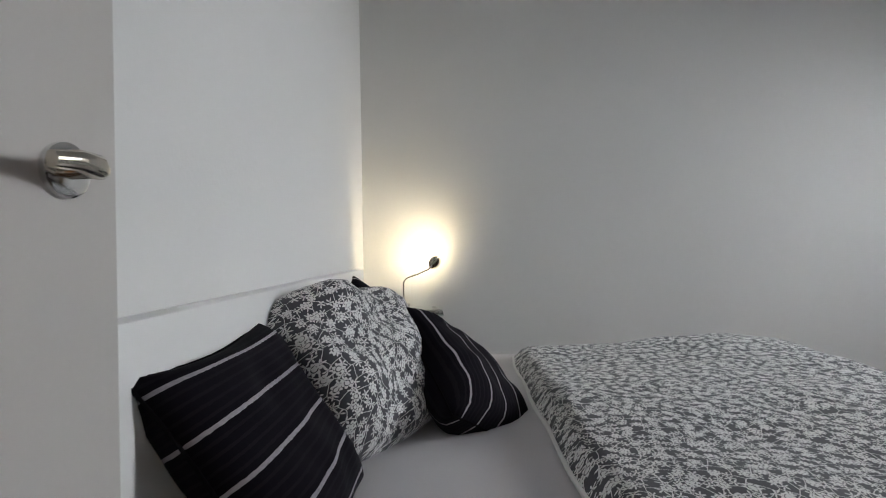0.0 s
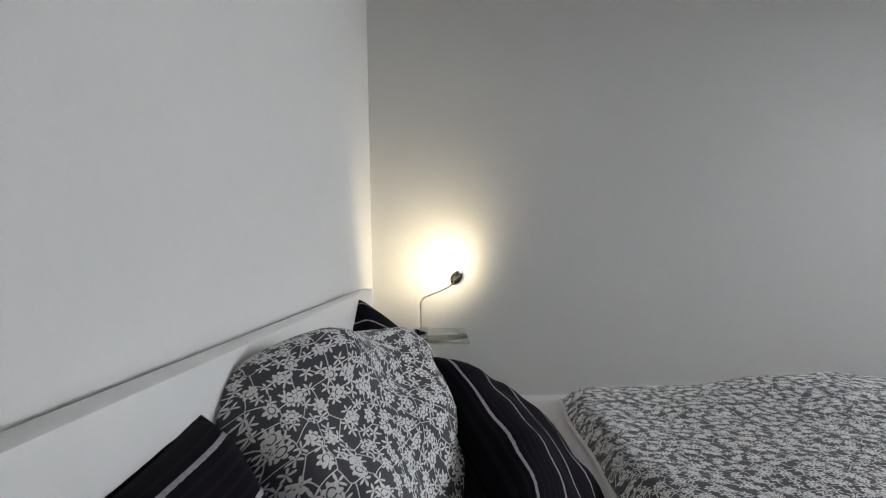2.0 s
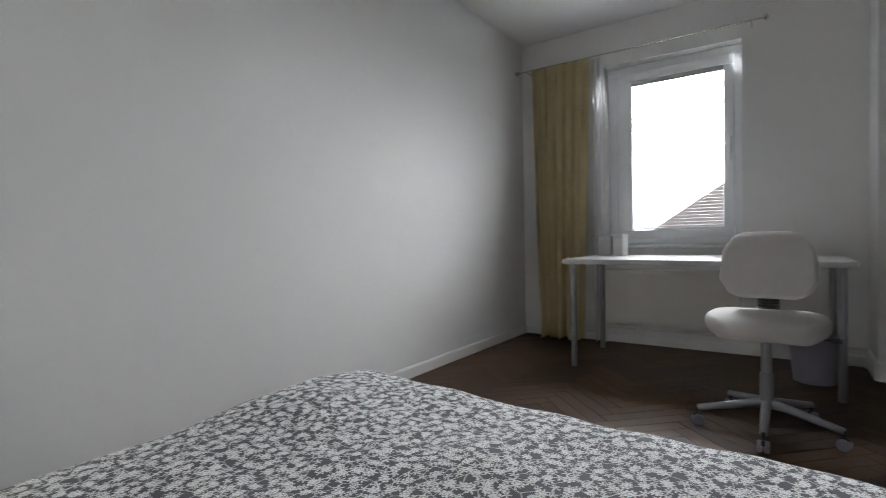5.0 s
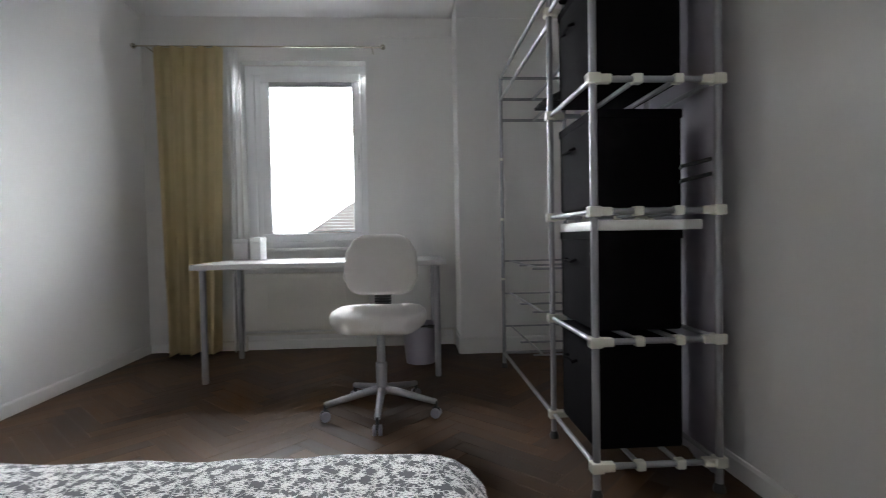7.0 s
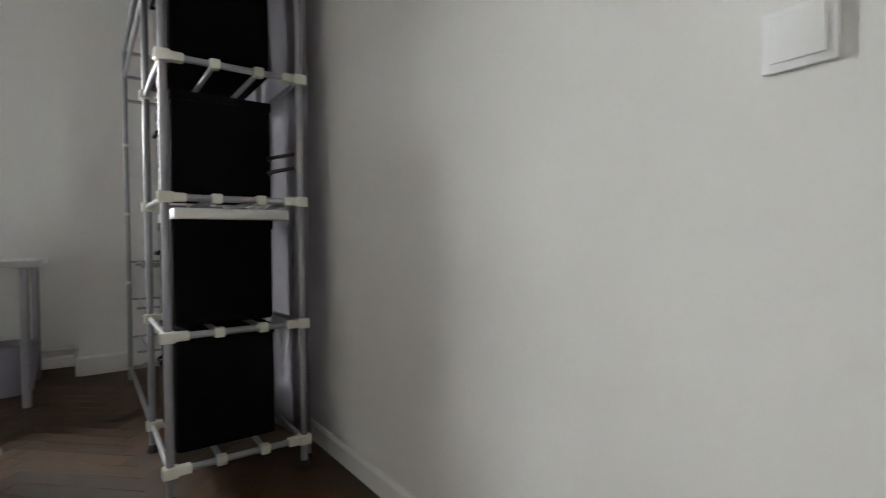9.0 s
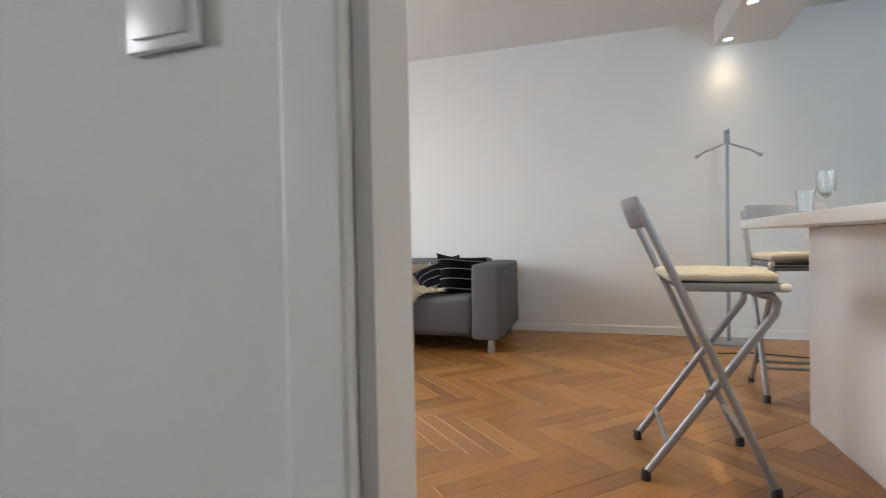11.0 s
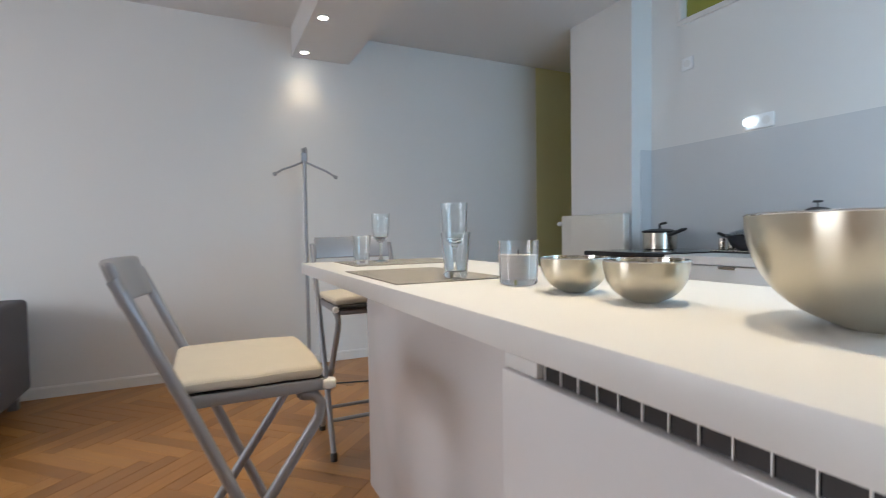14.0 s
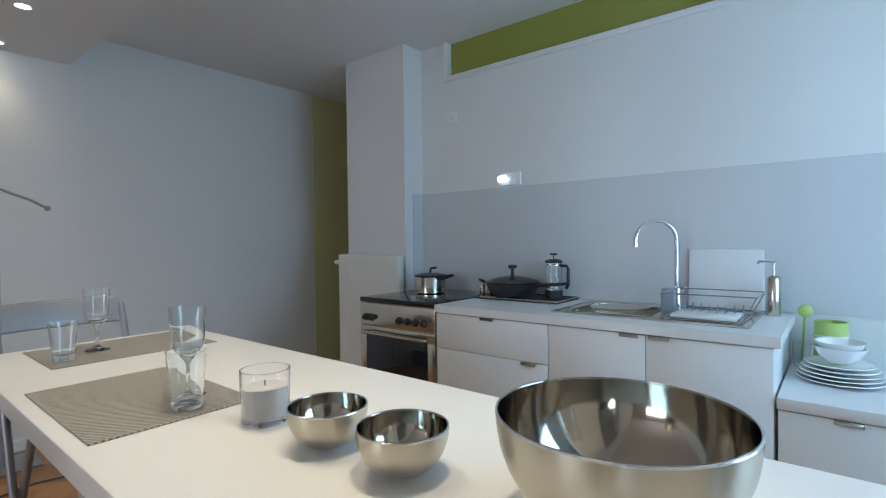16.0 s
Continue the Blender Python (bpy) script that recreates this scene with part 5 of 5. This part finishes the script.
def sink():
    s = thing("sink", pose(SX0, SY0, .912), "stainless steel inset sink with a drainer", "sink")
    W, L = SX1 - SX0, SY1 - SY0
    bm = bmesh.new()
    rbox(bm, -.012, W + .012, -.012, .05, 0.0005, .005, .002)
    rbox(bm, -.012, W + .012, .43, L + .012, 0.0005, .005, .002)
    rbox(bm, -.012, .07, .05, .43, 0.0005, .005, .002)
    rbox(bm, W - .05, W + .012, .05, .43, 0.0005, .005, .002)
    part("rim", bm, STEEL, s)
    bm = bmesh.new()
    x0, x1, y0, y1, d = .07, W - .05, .05, .43, -.16
    prof = []
    for z, o in ((.004, 0), (-.14, .012), (d, .04)):
        ringv = []
        for cx, cy, a0 in ((x1 - o, y1 - o, 0), (x0 + o, y1 - o, 90), (x0 + o, y0 + o, 180), (x1 - o, y0 + o, 270)):
            for k in range(5):
                a = radians(a0 + 22.5 * k)
                sx, sy = (1 if a0 in (0, 270) else -1), (1 if a0 in (0, 90) else -1)
                ringv.append(bm.verts.new((cx - sx * .045 + .045 * math.cos(a), cy - sy * .045 + .045 * math.sin(a), z)))
        prof.append(ringv)
    for a, b in zip(prof, prof[1:]):
        for k in range(20):
            bm.faces.new((a[k], a[(k + 1) % 20], b[(k + 1) % 20], b[k]))
    bm.faces.new(prof[-1])
    part("basin", bm, STEEL, s)
    for k in range(7):
        bm = bmesh.new()
        rbox(bm, .06, W - .04, .475 + k * .045, .483 + k * .045, .005, .008, .001, 1)
        part("drainer_rib", bm, STEEL, s)
    bm = bmesh.new()
    lathe(bm, [(0, 0), (.035, 0), (.035, .002), (0, .004)], 20, ((x0 + x1) / 2, .24, d))
    part("drain", bm, CHROME, s)
    # a round steel lid lying over the basin
    return s


sink()
bm = bmesh.new()
lathe(bm, [(0, 0), (.09, 0), (.135, .012), (.14, .018), (.136, .018), (.09, .005), (0, .005)], 40)
single("steel_plate", bm, STEEL, "round steel plate lying over the sink basin", "plate", m=pose(-2.46, -1.60, .918, 2, -1))
tap = thing("kitchen_tap", pose(-2.69, -1.40, .917), "tall chrome kitchen tap with a swan neck", "tap")
bm = bmesh.new()
lathe(bm, [(0, 0), (.027, 0), (.027, .006), (.022, .01), (.020, .10), (.013, .112), (0, .112)], 24)
part("body", bm, CHROME, tap)
bm = bmesh.new()
pts = [(0, 0, .11), (0, 0, .34)]
for k in range(1, 13):
    a = radians(180 * k / 12)
    d = .095 * (1 - math.cos(a))
    pts.append((d * .45, -d * .89, .34 + .095 * math.sin(a)))
pts.append((.0855, -.169, .305))
tube(bm, pts, .0105, 12)
part("spout", bm, CHROME, tap)
bm = bmesh.new()
tube(bm, [(.015, .01, .07), (.05, .04, .085), (.08, .06, .11)], .006, 8)
part("lever", bm, CHROME, tap)


def dish_rack():
    r = thing("dish_rack", pose(-2.58, -1.37, .918), "grey wire dish rack on the sink drainer", "dish rack")
    wire = PAINT_GREY
    for y in (0, .30):
        bm = bmesh.new()
        tube(bm, [(0, y, .005), (.27, y, .005), (.27, y + (.05 if y else -.0), .11), (0, y + (.05 if y else -.0), .11), (0, y, .005)], .003, 6)
        part("side_frame", bm, wire, r)
    for x in (0, .27):
        bm = bmesh.new()
        tube(bm, [(x, 0, .11), (x, .35, .11)], .003, 6)
        tube(bm, [(x, 0, .005), (x, .30, .005)], .003, 6)
        part("rail", bm, wire, r)
    for k in range(9):
        bm = bmesh.new()
        tube(bm, [(.0, .03 + k * .032, .005), (.09, .03 + k * .032, .006), (.12, .03 + k * .032, .06), (.15, .03 + k * .032, .006), (.27, .03 + k * .032, .005)], .002, 6)
        part("wire", bm, wire, r)
    bm = bmesh.new()
    rbox(bm, .0, .05, -.06, -.005, .0, .11, .004)
    part("cutlery_holder", bm, mat("grey_blue_plastic", (.30, .34, .40), .5), r, "grey cutlery holder")
    bm = bmesh.new()
    rbox(bm, .06, .26, .03, .28, .008, .022, .004)
    part("drip_tray", bm, LACQUER, r, "white drip tray")


dish_rack()
bm = bmesh.new()
rbox(bm, 0, .012, 0, .325, 0, .29, .008, 3)
single("cutting_board", bm, LACQUER, "white plastic cutting board leaning on the backsplash", "cutting board", m=pose(-2.80, -1.37, .918, 0, -4))
soap = thing("soap_dispenser", pose(-2.70, -1.0, .912), "brushed steel soap dispenser with a pump", "dispenser")
bm = bmesh.new()
lathe(bm, [(0, 0), (.027, 0), (.028, .004), (.028, .165), (.022, .175), (.010, .18), (0, .18)], 28)
part("body", bm, STEEL, soap)
bm = bmesh.new()
tube(bm, [(0, 0, .18), (0, 0, .235)], .006, 10)
tube(bm, [(.0, .012, .24), (0, -.055, .243), (0, -.06, .232)], .006, 8)
part("pump", bm, CHROME, soap)

# low counter with crockery
lc = thing("low_cabinet", pose(-2.17, -.945, 0), "low white kitchen cabinet at counter's end", "cabinet")
bm = bmesh.new()
rbox(bm, -.64, 0, .004, 1.40, .08, .655, .002)
part("body", bm, LACQUER, lc)
for k in range(2):
    bm = bmesh.new()
    rbox(bm, .001, .019, .006 + k * .70, .70 + k * .70, .085, .654, .002)
    f = part("door", bm, LACQUER, lc)
    bm = bmesh.new()
    pull(bm, 0)
    part("handle", bm, STEEL, f, "slim steel edge pull", m=pose(.019, .2 + k * .9, .655))
bm = bmesh.new()
rbox(bm, -2.831, -2.142, -.943, .495, .658, .70, .004)
single("low_worktop", bm, LACQUER, "white laminate worktop of the low cabinet", "worktop")
PORCELAIN = mat("white_porcelain", (.82, .82, .81), .18, tint=.01, bump=0)
z = .701
for r in (.135, .132, .128, .12, .11):
    bm = bmesh.new()
    lathe(bm, [(0, 0), (r * .6, 0), (r, .014), (r, .018), (r * .6, .006), (0, .006)], 40)
    single("plate", bm, PORCELAIN, "white porcelain plate in a stack on the low counter", "plate", "stack of plates", m=pose(-2.50, -.77, z))
    z += .0145 if r > .112 else .019
for k, r in enumerate((.085, .08)):
    bm = bmesh.new()
    lathe(bm, [(0, 0), (r * .45, 0), (r * .8, .025), (r, .06), (r - .004, .06), (r * .76, .027), (0, .006)], 36)
    single("cereal_bowl", bm, PORCELAIN, "white porcelain bowl stacked on the plates", "bowl", m=pose(-2.50, -.77, z + k * .02))
LIME = mat("lime_green_glaze", (.46, .60, .17), .3, tint=.04)
cup = thing("cup", pose(-2.70, -.80, .701), "lime green cylinder canister on the low counter", "canister")
bm = bmesh.new()
lathe(bm, [(0, 0), (.055, 0), (.058, .005), (.058, .205), (.053, .205), (.052, .01), (0, .01)], 32)
part("body", bm, LIME, cup)
bm = bmesh.new()
lathe(bm, [(.0585, .14), (.060, .14), (.060, .15), (.0585, .15), (.0585, .14)], 32)
part("band", bm, PORCELAIN, cup)
br = thing("dish_brush", pose(-2.72, -.90, .701), "lime green dish brush standing in a clear cup", "brush")
bm = bmesh.new()
lathe(bm, [(0, 0), (.03, 0), (.034, .10), (.032, .10), (.028, .004), (0, .004)], 24)
part("holder", bm, GLASS, br)
bm = bmesh.new()
tube(bm, [(0, 0, .006), (.005, .01, .22)], .005, 8)
part("handle", bm, LIME, br)
bm = bmesh.new()
bmesh.ops.create_uvsphere(bm, u_segments=16, v_segments=10, radius=.028)
part("head", bm, LIME, br, m=pose(.006, .012, .24))


# ---- cookware ----
pot = thing("saucepan", pose(-2.56, -2.90, .919), "steel saucepan with a black lid on the hob", "saucepan")
bm = bmesh.new()
lathe(bm, [(0, 0), (.092, 0), (.101, .006), (.103, .108), (.107, .111), (.103, .113), (.0, .113)], 40)
part("body", bm, STEEL, pot)
bm = bmesh.new()
lathe(bm, [(.106, .113), (.108, .120), (.06, .132), (0, .135)], 40)
lid = part("lid", bm, BLACK_PAN, pot, "dark domed lid")
bm = bmesh.new()
tube(bm, [(0, 0, .134), (0, 0, .158), (0, .01, .165), (0, .05, .170)], .008, 10)
part("knob", bm, BLACK_PLASTIC, lid)
bm = bmesh.new()
tube(bm, [(.03, .092, .095), (.045, .13, .10), (.07, .22, .125), (.075, .25, .13)], .011, 10, radii=[.012, .011, .011, .007])
part("handle", bm, BLACK_PLASTIC, pot, "black handle")
for dy in (0, .055):
    s = thing("salt_shaker", pose(-2.60, -2.475 + dy - .03, .912), "small brushed steel salt shaker on the worktop", "shaker")
    bm = bmesh.new()
    lathe(bm, [(0, 0), (.018, 0), (.019, .003), (.017, .06), (0, .06)], 20)
    part("body", bm, STEEL, s)
    bm = bmesh.new()
    lathe(bm, [(.0172, .06), (.0172, .072), (.012, .082), (0, .084)], 20)
    part("cap", bm, CHROME, s)
tray = thing("tray", pose(-2.68, -2.24, .912), "dark rectangular tray on the kitchen worktop", "tray")
bm = bmesh.new()
rbox(bm, -.13, .17, -.28, .28, 0, .008, .003)
part("plate", bm, BLACK_PAN, tray)
bm = bmesh.new()
for b in ((-.13, .17, -.28, -.272), (-.13, .17, .272, .28), (-.13, -.122, -.272, .272), (.162, .17, -.272, .272)):
    rbox(bm, *b, .008, .016, .002, 1)
part("edge", bm, STEEL, tray)
wok = thing("wok", pose(-2.62, -2.30, .921), "dark wok pan with a glass lid on the tray", "pan")
bm = bmesh.new()
lathe(bm, [(0, 0), (.085, 0), (.10, .004), (.14, .035), (.165, .085), (.168, .088), (.161, .088), (.135, .04), (.09, .009), (0, .007)], 44)
part("body", bm, BLACK_PAN, wok)
bm = bmesh.new()
lathe(bm, [(.163, .088), (.166, .094), (.135, .108), (.09, .121), (.045, .129), (0, .132), (0, .129), (.045, .126), (.09, .118), (.132, .105), (.163, .090)], 40)
lid = part("lid", bm, GLASS, wok, "clear glass lid")
bm = bmesh.new()
lathe(bm, [(0, .131), (.011, .131), (.009, .168), (.026, .178), (.028, .192), (0, .198)], 24)
part("knob", bm, BLACK_PLASTIC, lid)
for a, ln in ((1, .20), (-1, .06)):
    bm = bmesh.new()
    tube(bm, [(.02, a * .155, .075), (.02, a * (.17 + ln * .3), .085), (.02, a * (.17 + ln), .10)], .010, 10, radii=[.010, .010, .008])
    part("handle", bm, BLACK_PLASTIC, wok)
press = thing("french_press", pose(-2.74, -2.09, .921), "glass coffee press with a black lid and handle", "coffee press")
bm = bmesh.new()
lathe(bm, [(0, .018), (.046, .018), (.048, .022), (.048, .205), (.0465, .205), (.0455, .024), (0, .021)], 32)
part("beaker", bm, GLASS, press)
bm = bmesh.new()
lathe(bm, [(0, 0), (.052, 0), (.052, .045), (.0495, .045), (.0495, .012), (0, .012)], 32)
part("base", bm, BLACK_PLASTIC, press)
bm = bmesh.new()
lathe(bm, [(0, .206), (.052, .206), (.052, .218), (.03, .228), (0, .230)], 32)
lid = part("lid", bm, BLACK_PLASTIC, press)
bm = bmesh.new()
tube(bm, [(0, 0, .228), (0, 0, .255)], .003, 8)
lathe(bm, [(0, .252), (.022, .252), (.022, .262), (0, .264)], 20)
part("plunger", bm, BLACK_PLASTIC, lid)
bm = bmesh.new()
tube(bm, [(.01, .049, .19), (.015, .09, .19), (.017, .10, .175), (.017, .10, .08), (.012, .085, .06)], .009, 10)
part("handle", bm, BLACK_PLASTIC, press)
for z in (.06, .19):
    bm = bmesh.new()
    lathe(bm, [(.0482, z), (.0505, z), (.0505, z + .006), (.0482, z + .006), (.0482, z)], 32)
    part("band", bm, CHROME, press)

# ---- kitchen wall fittings ----
slab("backsplash", [(-2.8325, -2.826, -3.198, .2, .914, 1.612), (-2.824, -2.72, -3.1995, -3.193, .92, 1.612)], mat("pale_grey_backsplash", (.58, .59, .60), .35, tint=.02, bump=.02), "pale grey smooth backsplash panel", "backsplash")


def outlet(y, z, w, label, lit=False):
    o = thing("wall_socket", pose(-2.833, y, z), label, "socket")
    bm = bmesh.new()
    rbox(bm, .001, .011, 0, w, 0, .082, .003)
    part("frame", bm, WINDOW_PVC, o)
    for k in range(round(w / .082)):
        bm = bmesh.new()
        lathe(bm, [(0, -.004), (.019, -.004), (.021, .0), (.024, .0015), (0, .0015)], 24)
        part("insert", bm, TRIM, o, m=pose(.011, .041 + k * .082, .041, 0, 90))
    if lit:
        bm = bmesh.new()
        rbox(bm, .012, .045, .010, .062, .022, .062, .008, 3)
        n = part("night_light", bm, glow_mat("cool_night_light", (.8, .94, 1), 4), o, "lit plug-in night light")
    return o


outlet(-2.52, 1.622, .165, "white double wall socket with a lit plug", True)
outlet(-2.945, 2.095, .082, "white single wall socket high on the wall")
tr = tagged(new("window_3"), "high transom window with its olive view coloured onto an opaque pane", "window", kind="structure")
tr.location = (-2.89, TY0, TZ0)
bm = bmesh.new()
L = TY1 - TY0
rbox(bm, -.03, .075, 0, L, 0, .035, .004)
rbox(bm, -.03, .075, 0, .03, .035, TZ1 - TZ0, .004)
rbox(bm, -.03, .075, L - .03, L, .035, TZ1 - TZ0, .004)
part("window_frame", bm, TRIM, tr)
# opaque pane: the lit olive wall behind the glass is put into its colour
bm = bmesh.new()
box(bm, .0, .012, .03, L - .03, .035, TZ1 - TZ0)
part("pane", bm, mat("olive_view_pane", (.30, .31, .06), .25, tint=.06, scale=2, bump=.02), tr, "opaque pane in the olive of the lit wall behind", smooth=False)
radiator(pose(-2.55, -3.19, .18, 0, 0, 180), .66, .985, "tall cream panel radiator fixed to the pillar", 1)
kw = tagged(new("window_4"), "white plastic kitchen window", "window", kind="structure")
kw.location = (-1.75, .56, .85)
bm = bmesh.new()
rbox(bm, -.65, .65, 0, .035, 0, .07, .005)
rbox(bm, -.65, .65, 0, .035, 1.28, 1.35, .005)
for x in (-.65, -.035, .58):
    rbox(bm, x, x + .07, 0, .035, .07, 1.28, .005)
part("window_frame", bm, WINDOW_PVC, kw)


# ---- herringbone oak parquet: the strips nearest the walk are parts, the rest one field ----
STRIP_W, STRIP_N = .080, 6
STRIP_L = STRIP_W * STRIP_N


def clip_poly(poly, x0, x1, y0, y1):
    for axis, lim, keep in ((0, x0, 1), (0, x1, -1), (1, y0, 1), (1, y1, -1)):
        out = []
        for i, p in enumerate(poly):
            q = poly[(i + 1) % len(poly)]
            dp, dq = (p[axis] - lim) * keep, (q[axis] - lim) * keep
            if dp >= 0:
                out.append(p)
            if (dp > 0) != (dq > 0) and dp != dq:
                s = dp / (dp - dq)
                out.append((p[0] + (q[0] - p[0]) * s, p[1] + (q[1] - p[1]) * s))
        poly = out
        if len(poly) < 3:
            return []
    return poly


def strip_mesh(material):
    bm = bmesh.new()
    uv = bm.loops.layers.uv.new("UVMap")
    a, b, c = STRIP_L / 2 - .0006, STRIP_W / 2 - .0006, .0012
    lo = [bm.verts.new((x, y, -.012)) for x, y in ((-a, -b), (a, -b), (a, b), (-a, b))]
    mi = [bm.verts.new((x, y, -c)) for x, y in ((-a, -b), (a, -b), (a, b), (-a, b))]
    hi = [bm.verts.new((x, y, 0)) for x, y in ((-a + c, -b + c), (a - c, -b + c), (a - c, b - c), (-a + c, b - c))]
    bm.faces.new(hi)
    for s, e in ((lo, mi), (mi, hi)):
        for i in range(4):
            bm.faces.new((s[i], s[(i + 1) % 4], e[(i + 1) % 4], e[i]))
    for f in bm.faces:
        for lp in f.loops:
            lp[uv].uv = lp.vert.co.x, lp.vert.co.y
    me = bpy.data.meshes.new("oak_strip")
    bm.to_mesh(me)
    bm.free()
    me.materials.append(material)
    return me




def parquet(floor, rects, near, strip, field):
    """Strips over the rectangles; those whose middle lies in near are objects of their own."""
    verts, faces, uvs = [], [], []
    rng = random.Random(11)
    count = 0
    ox, oy = rects[0][0], rects[0][2]
    R = 70
    c45 = math.sqrt(.5)
    ext = [min(r[0] for r in rects), max(r[1] for r in rects), min(r[2] for r in rects), max(r[3] for r in rects)]
    for a in range(-160, 161):
        for b in range(-30, 31):
            for vert in (0, 1):
                bx, by = a + b * STRIP_N, a - b * STRIP_N
                cx, cy = (bx + STRIP_N + .5, by + 1 - STRIP_N / 2) if vert else (bx + STRIP_N / 2, by + .5)
                cx, cy = cx * STRIP_W, cy * STRIP_W
                x, y = ox + (cx + cy) * c45, oy + (cy - cx) * c45
                if not (ext[0] - .3 < x < ext[1] + .3 and ext[2] - .3 < y < ext[3] + .3):
                    continue
                ang = radians(45 if vert else -45)
                ca, sa = math.cos(ang), math.sin(ang)
                h, w = STRIP_L / 2, STRIP_W / 2
                corner = [(x + u * ca - v * sa, y + u * sa + v * ca) for u, v in ((-h, -w), (h, -w), (h, w), (-h, w))]
                lift = rng.uniform(-.0005, .0003)
                for r in rects:
                    inside = all(r[0] <= p[0] <= r[1] and r[2] <= p[1] <= r[3] for p in corner)
                    if inside and count < 300 and near[0] < x < near[1] and near[2] < y < near[3]:
                        s = new("oak_strip", strip)
                        s.parent = floor
                        s.matrix_basis = Matrix.Translation((x, y, lift)) @ Matrix.Rotation(ang, 4, "Z")
                        count += 1
                        break
                    poly = corner if inside else clip_poly(corner, *r)
                    if len(poly) < 3:
                        continue
                    mx, my = sum(p[0] for p in poly) / len(poly), sum(p[1] for p in poly) / len(poly)
                    n, k = len(poly), len(verts)
                    for p in poly:
                        d = math.hypot(p[0] - mx, p[1] - my) or 1
                        s1, s2 = 1 - .0008 / d, 1 - .0022 / d
                        verts.append((mx + (p[0] - mx) * s1, my + (p[1] - my) * s1, -.0125))
                        verts.append((mx + (p[0] - mx) * s1, my + (p[1] - my) * s1, lift - .0012))
                        verts.append((mx + (p[0] - mx) * s2, my + (p[1] - my) * s2, lift))
                    fs = [tuple(k + 3 * i + 2 for i in range(n))]
                    for i in range(n):
                        j = (i + 1) % n
                        fs.append((k + 3 * i, k + 3 * j, k + 3 * j + 1, k + 3 * i + 1))
                        fs.append((k + 3 * i + 1, k + 3 * j + 1, k + 3 * j + 2, k + 3 * i + 2))
                    for f in fs:
                        faces.append(f)
                        for i in f:
                            q = verts[i]
                            dx, dy = q[0] - x, q[1] - y
                            uvs.append((dx * ca + dy * sa, -dx * sa + dy * ca))
    me = bpy.data.meshes.new("oak_field")
    me.from_pydata(verts, [], faces)
    layer = me.uv_layers.new(name="UVMap")
    for i, q in enumerate(uvs):
        layer.data[i].uv = q
    me.materials.append(field)
    f = new("oak_field", me)
    f.parent = floor
    tagged(f, "oiled oak herringbone strips", kind="stuff")


parquet(bpy.data.objects["floor_living"], [(-4.5, 4.32, -4.71, -.49), (-2.83, -.69, -.49, .5)], (-.4, 2.2, -4.2, -1.7), strip_mesh(OAK_PIECE), OAK_FIELD)
parquet(bpy.data.objects["floor_bedroom"], [(-.42, 4.70, -.49, 2.85)], (2.3, 3.9, .1, 2.3), strip_mesh(DARK_PIECE), DARK_FIELD)
